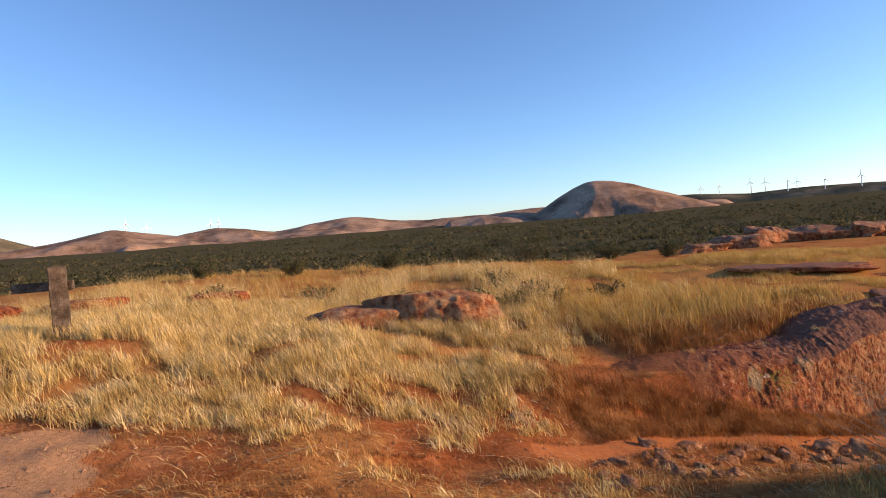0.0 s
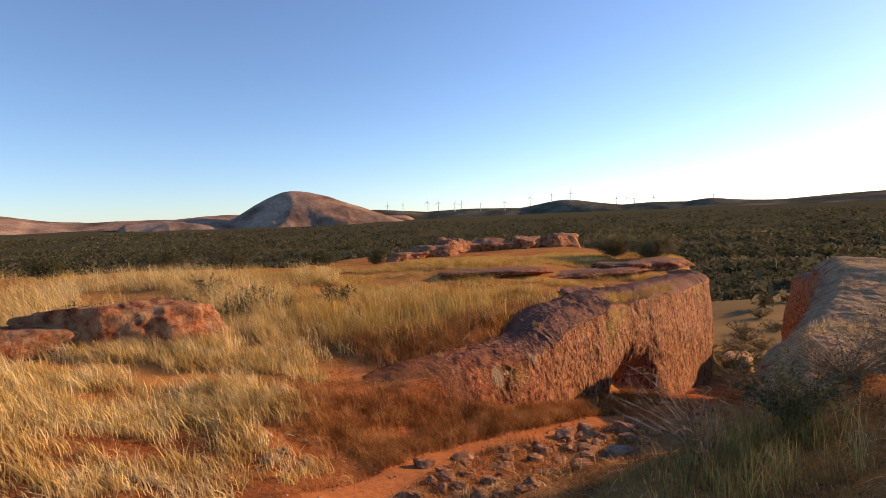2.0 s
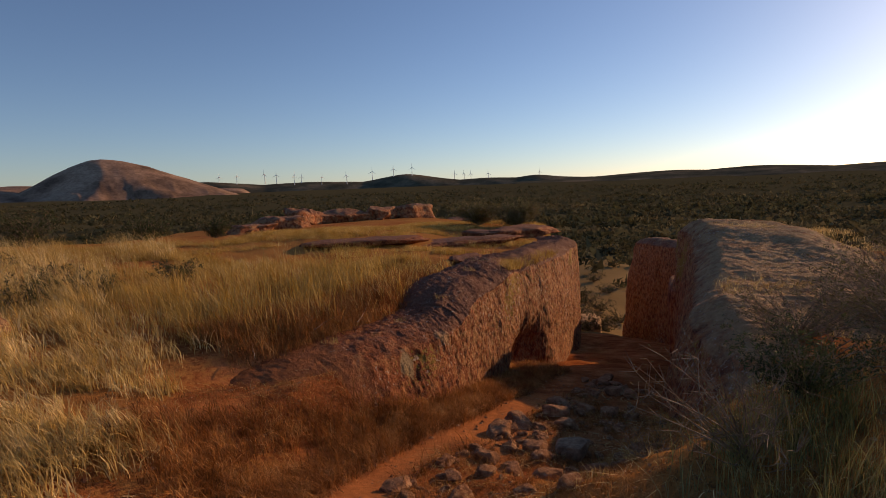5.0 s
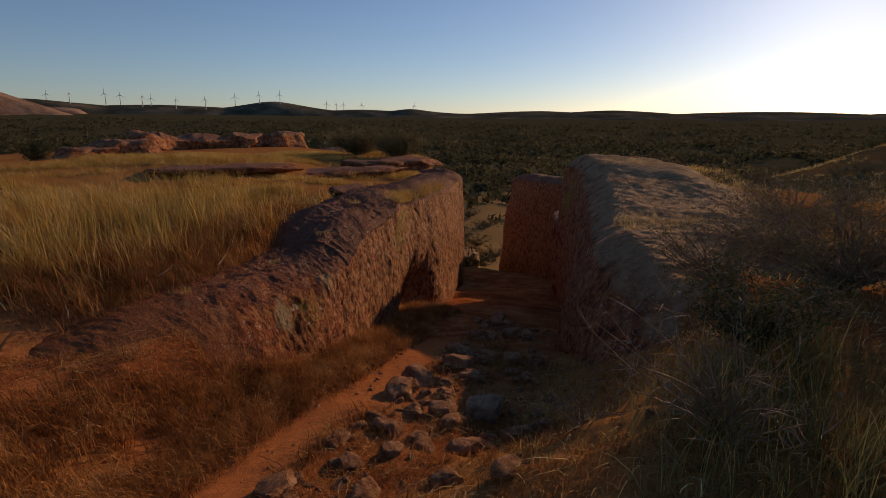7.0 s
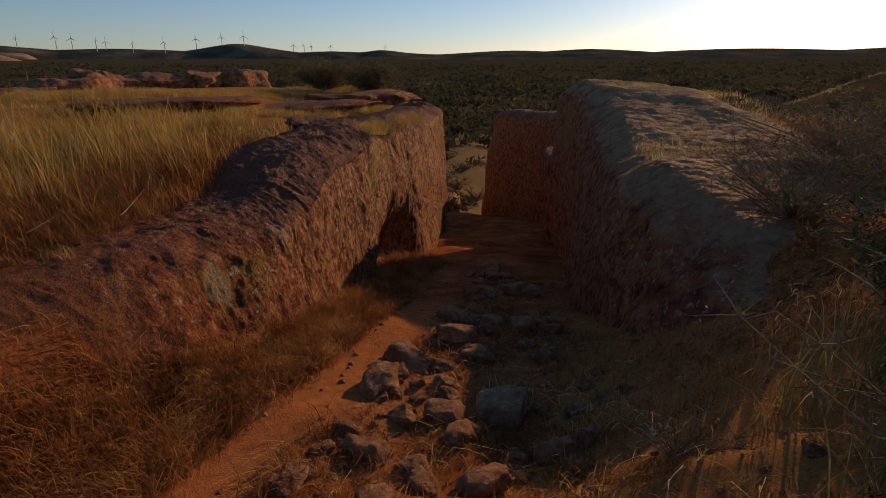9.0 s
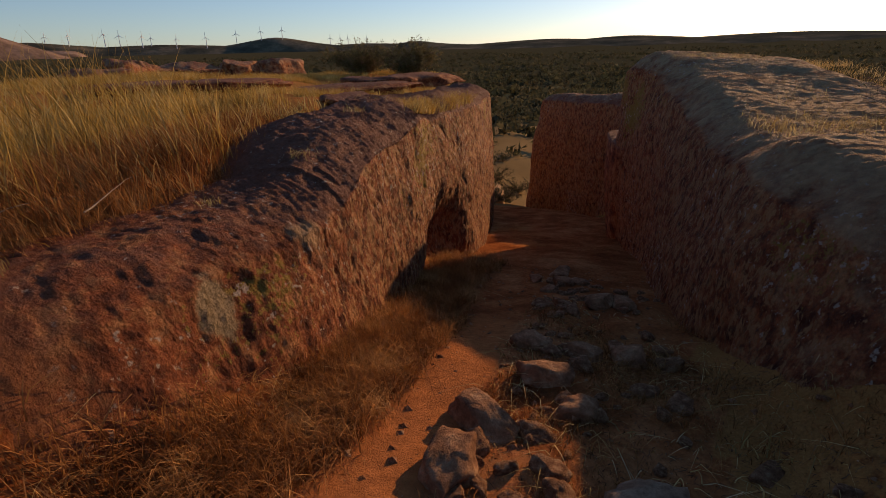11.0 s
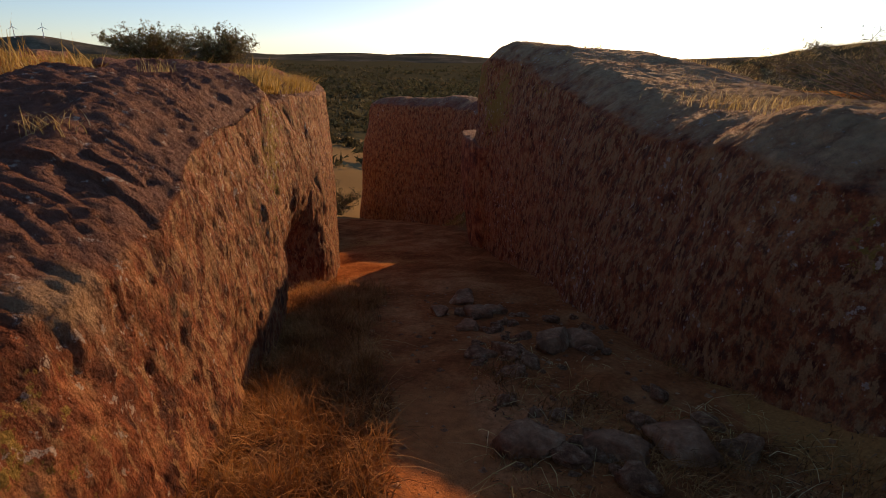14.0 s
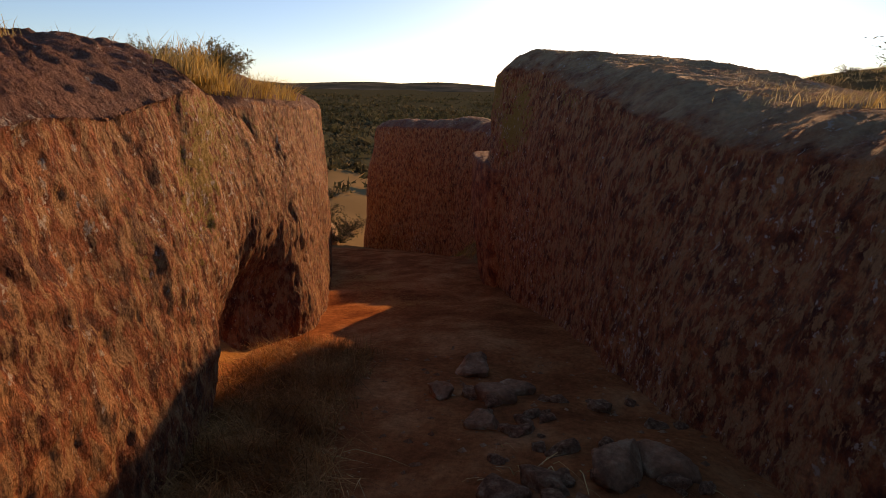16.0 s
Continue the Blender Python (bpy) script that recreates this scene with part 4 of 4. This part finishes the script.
for k, (bx, by, bt) in enumerate([(-7.5, 27, 1.2), (-3, 29, 1.3), (1.5, 28, 1.5), (4.5, 29.5, 1.6), (9, 30, 1.2), (-12, 27, 1.2), (13, 32, 1.2)]):
    shrub("edge_bush", "dark green scrub bush below the grassy brink", bx, by, bt, bt * 1.7, 40, 700, 5000, 0.05, 40 + k, LEAF, group="scrub at the brink")

low = shrub("low_scrub", "low brown scrub on the stony plateau", 14.5, 3.0, 0.6, 1.4, 40, 420, 2600, 0.022, 61, LEAF, group="scrub on the stony plateau")
rnd = random.Random(9)
for k in range(60):
    bx, by = rnd.uniform(12, 44), rnd.uniform(-14, 5.5)
    m = pose(bx, by, float(height([bx], [by])[0]) - 0.03, 0, 0, rnd.uniform(0, 360))
    copy_thing(low, m)
for bx, by in [(26.5, 19.6), (30.5, 19.2), (33.0, 21.8), (36.5, 22.0), (40.0, 25.5), (29.0, 18.0), (44.0, 25.0), (48.0, 28.5), (35.0, 19.8), (24.6, 16.6), (27.6, 18.4), (31.6, 20.6), (38.0, 24.0)]:
    m = pose(bx, by, float(height([bx], [by])[0]) - 0.03, 0, 0, rnd.uniform(0, 360)) @ Matrix.Scale(1.6, 4)
    ob = copy_thing(low, m)
    ob.scale = (1.7, 1.7, 1.7)
rng = np.random.default_rng(62)
x, y = rng.uniform(7, 46, 9000), rng.uniform(-14, 7, 9000)
keep = (patchy(x, y, 1.5, 80) > 0.45) & (y < np.interp(x, [r[0] for r in RIGHT[:6]], [r[1] for r in RIGHT[:6]]) - 1.5)
x, y = np.repeat(x[keep], 6), np.repeat(y[keep], 6)
x, y = x + rng.normal(0, 0.1, len(x)), y + rng.normal(0, 0.1, len(x))
blades("stony_grass", "thin dry grass tufts on stony ground", x, y, height(x, y) + 0.02, rng.uniform(0.08, 0.28, len(x)), rng.uniform(0.006, 0.014, len(x)), rng.uniform(0.4, 1.2, len(x)), SHORT_GRASS, 63, 3)

# woods of the valley: crowns of many facets
def woods(name, n, near, far, facets, size0, size1, seed):
    rng = np.random.default_rng(seed)
    r = near * (far / near) ** rng.uniform(0, 1, n)
    a = np.radians(rng.uniform(-52, 130, n))
    x, y = 4 + r * np.sin(a), 8 + r * np.cos(a)
    z = height(x, y, False)
    keep = (patchy(x, y, 45.0, 77) > 0.26) & (z < -3.5 + 0.012 * r) & ((np.degrees(a) < 98) | (r > 170)) & ((np.abs(np.degrees(a) - 65) > 9) | (r > 130) | (rng.uniform(0, 1, n) < 0.07))
    x, y, z = x[keep], y[keep], z[keep]
    size = rng.uniform(size0, size1, len(x))
    c = rng.normal(0, 0.45, (len(x), facets, 3)) * size[:, None, None] * np.array([1.1, 1.1, 0.7])
    c = (c + np.stack([x, y, z + 0.6 * size], 1)[:, None, :]).reshape(-1, 3)
    fs = np.repeat(size, facets)[:, None] * 0.30 * (30 / facets) ** 0.4
    tri = np.stack([c + rng.normal(0, 1, c.shape) * fs for _ in range(3)], 1).reshape(-1, 3)
    return tagged(new(name, mesh_of(name, tri, np.arange(len(tri)).reshape(-1, 3), WOODS, False)), "dark green scrub oak woods covering the valley", "woods", kind="stuff")


woods("valley_woods", 7000, 46, 240, 34, 0.7, 1.8, 50)
woods("valley_woods_far", 26000, 220, 1500, 12, 1.6, 3.4, 51)

# ---- stones along the trail ----
STONES = [(3.02, 7.10, 0.26), (3.56, 6.92, 0.22), (4.29, 7.11, 0.24), (4.34, 6.4, 0.26), (5.09, 7.54, 0.38), (5.62, 7.6, 0.44), (6.3, 7.5, 0.34), (4.88, 6.15, 0.3), (3.86, 7.28, 0.18),
          (4.18, 6.67, 0.2), (4.91, 6.9, 0.25), (6.05, 7.16, 0.3), (7.15, 7.12, 0.32), (7.03, 7.44, 0.26), (6.98, 7.86, 0.3), (8.66, 7.73, 0.34), (8.71, 7.5, 0.28), (9.65, 8.44, 0.26), (9.88, 8.32, 0.24),
          (10.3, 8.7, 0.34), (9.65, 8.85, 0.22), (9.2, 8.49, 0.24), (2.39, 6.92, 0.24), (0.95, 7.31, 0.14), (1.18, 7.26, 0.13), (2.4, 6.41, 0.2)]
for k, (sx, sy, sz) in enumerate(STONES):
    rock("stone", "rough loose stone lying beside the dirt trail", sx, sy, (sz * 1.1, sz * 0.75, sz * 0.48), 47 * k, 200 + k, STONE, "stones along the trail", 0.34, 0.2, 22, 0.14, category="stone", cuts=13)
rng = np.random.default_rng(60)
shapes = [rock_shape("stone", (1, 0.72, 0.45), 240 + k, STONE, 0.36, 14, 0.15, 11) for k in range(6)]
for k in range(290):
    u = rng.uniform(0, 1) ** 1.4
    sx = 1.6 + 8.2 * u + rng.normal(0, 0.15)
    sy = np.interp(sx, FLOOR[:, 0], FLOOR[:, 1]) - 0.33 - abs(rng.normal(0, 0.7))
    sz = 0.05 + 0.2 * rng.uniform(0, 1) ** 2.2
    ob = tagged(new("small_stone", shapes[k % 6]), "small angular stone on the trail's rubble edge", "stone", "small stones along the trail")
    ob.matrix_world = pose(sx, sy, float(height([sx], [sy])[0]) - 0.1 * sz, rng.uniform(-15, 15), rng.uniform(-15, 15), rng.uniform(0, 360)) @ Matrix.Diagonal((sz, sz, sz, 1))


PALE_STONE = material("pale_stone", [(0.17, 0.10, 0.06), (0.28, 0.185, 0.115), (0.42, 0.31, 0.21)], 5.0, 0.9, 1.0, 25, speckle=0.8)
rock("pale_stone", "pale grey angular stone among rubble", 5.2, 6.6, (0.58, 0.36, 0.2), 25, 277, PALE_STONE, "", 0.4, 0.2, 24, 0.12, category="stone", cuts=6)
for k, (sx, sy, sz, sl) in enumerate([(0.8, 7.25, None, 0.2), (1.15, 7.2, None, 0.16), (0.98, 7.4, None, 0.12)]):
    rock("pale_stone", "small pale stone lying on the dry slope", sx, sy, (sl, sl * 0.7, sl * 0.5), 40 * k, 275 + k, PALE_STONE, "pale stones on the slope", 0.5, 0.2, 16, 0.16, category="stone", cuts=8)
rng = np.random.default_rng(33)
for k, (bx, by, bz, n, tall) in enumerate([(6.7, 9.95, -0.86, 70, 0.16), (5.6, 9.75, -0.98, 40, 0.12), (8.3, 10.6, -0.62, 50, 0.14), (4.2, 9.6, -0.98, 40, 0.14)]):
    a = rng.normal(0, 0.055, (n, 2))
    blades("grass_tuft", "small dry grass tuft growing on the rock", bx + a[:, 0], by + a[:, 1], np.full(n, bz), rng.uniform(0.4, 1.0, n) * tall, rng.uniform(0.003, 0.006, n), rng.uniform(0.3, 1.3, n), SHORT_GRASS, 340 + k, 3)

# ---- dead stalks lying about ----
def dead_stalk(x, y, turn, length, lift, seed, z=None):
    rng = np.random.default_rng(seed)
    k = np.linspace(0, 1, 14)
    P = np.stack([length * (k - 0.5), 0.12 * length * np.sin(2.5 * k + seed) + rng.normal(0, 0.006, 14), 0.02 + lift * np.sin(math.pi * k)], 1)[None]
    V, F = tubes(P, np.array([0.006]), 6)
    ob = tagged(new("dead_stalk", mesh_of("dead_stalk", V, F, TWIG)), "long pale dead stalk lying on the ground", "stalk", "dead stalks")
    ob.matrix_world = pose(x, y, (float(height([x], [y])[0]) if z is None else z), 0, 0, turn)


for k, (sx, sy, st, sl, sf, sz) in enumerate([(5.2, 10.2, 30, 1.1, 0.05, -0.88), (4.6, 10.1, 10, 0.9, 0.04, -0.88), (3.4, 10.0, 55, 0.8, 0.06, None), (2.2, 7.9, 70, 0.6, 0.03, None), (-4.6, 6.4, 20, 0.8, 0.04, None),
                                              (-1.6, 5.2, 35, 0.6, 0.03, None), (0.4, 5.3, 15, 0.7, 0.04, None), (3.4, 6.3, -30, 0.5, 0.05, None), (-0.6, 8.3, 40, 0.7, 0.06, None)]):
    dead_stalk(sx, sy, st, sl, sf, 300 + k, sz)


# ---- the signpost ----
def timber(name, size, mat, seed, bevel=0.012):
    bm = bmesh.new()
    bmesh.ops.create_cube(bm, size=1)
    bmesh.ops.scale(bm, vec=size, verts=bm.verts)
    bmesh.ops.bevel(bm, geom=bm.edges[:], offset=bevel, segments=2, affect="EDGES")
    long = [e for e in bm.edges if e.calc_length() > 0.4 * max(size)]
    bmesh.ops.subdivide_edges(bm, edges=long, cuts=6)
    for v in bm.verts:
        v.co += noise.noise_vector(v.co * 6 + Vector((seed, 0, 0))) * 0.008
    return from_bm(name, bm, mat)


px0, py0 = -6.4, 9.0
pz0 = float(height([px0], [py0])[0])
signpost = tagged(new("signpost"), "weathered square wooden post with a short dark arm board", "signpost")
signpost.matrix_world = pose(px0, py0, pz0 - 0.1, 0, 0, 32)
o = part("post", timber("post", (0.25, 0.25, 1.3), WOOD, 1), signpost)
o.location = (0, 0, 0.65)
o = part("arm_board", timber("arm_board", (0.95, 0.06, 0.16), WOOD, 2), signpost, "dark wooden arm board")
o.matrix_local = pose(-0.22, 0.19, 0.98, 0, 0, -24)


# ---- wind turbines on the ridges ----
def turbine(seed):
    rng = random.Random(seed)
    top = tagged(new("wind_turbine"), "white three-bladed wind turbine on a far ridge", "wind turbine", "turbines on the ridge")
    bm = bmesh.new()
    bmesh.ops.create_cone(bm, cap_ends=True, segments=10, radius1=2.2, radius2=1.3, depth=50, matrix=Matrix.Translation((0, 0, 25)))
    part("tower", from_bm("tower", bm, WHITE), top)
    bm = bmesh.new()
    bmesh.ops.create_cube(bm, size=1)
    bmesh.ops.scale(bm, vec=(3, 8, 3), verts=bm.verts)
    bmesh.ops.bevel(bm, geom=bm.edges[:], offset=0.6, segments=2, affect="EDGES")
    bmesh.ops.translate(bm, vec=(0, 0, 51), verts=bm.verts)
    part("nacelle", from_bm("nacelle", bm, WHITE), top)
    bm = bmesh.new()
    bmesh.ops.create_uvsphere(bm, u_segments=10, v_segments=6, radius=1.7, matrix=Matrix.Translation((0, -5, 51)))
    part("hub", from_bm("hub", bm, WHITE), top)
    for q in range(3):
        bm = bmesh.new()
        bmesh.ops.create_cone(bm, cap_ends=True, segments=8, radius1=1.6, radius2=0.4, depth=25, matrix=Matrix.Translation((0, 0, 13.5)))
        bmesh.ops.scale(bm, vec=(1, 0.35, 1), verts=bm.verts)
        o = part("blade", from_bm("blade", bm, WHITE), top)
        o.matrix_local = pose(0, -5, 51, 0, 120 * q, 0)
    return top


first = turbine(0)
# bearing, height above the horizon of the tower's foot, distance
FARM = [(-30.0, 1.9, 2950), (-28.4, 1.5, 2950), (-22.9, 1.5, 2950), (-22.2, 1.5, 2950), (25.3, 1.25, 3750), (26.9, 1.3, 3600), (29.5, 1.25, 3000), (30.6, 1.25, 3400), (32.3, 1.1, 3200), (33.0, 1.1, 3700),
        (35.0, 1.0, 3600), (37.5, 1.0, 3200), (40.1, 1.35, 3400), (42.3, 1.6, 3600), (44.2, 1.65, 3500), (48.6, 0.95, 3800), (49.6, 0.95, 3900), (50.3, 0.9, 3900), (52.1, 0.9, 4000), (57.3, 0.9, 4100)]
rnd = random.Random(5)
for k, (ba, be, bd) in enumerate(FARM):
    m = pose(bd * math.sin(radians(ba)), bd * math.cos(radians(ba)), bd * math.tan(radians(be)) - 3, 0, 0, -ba + rnd.uniform(-50, 50))
    if k:
        copy_thing(first, m)
    else:
        first.matrix_world = m
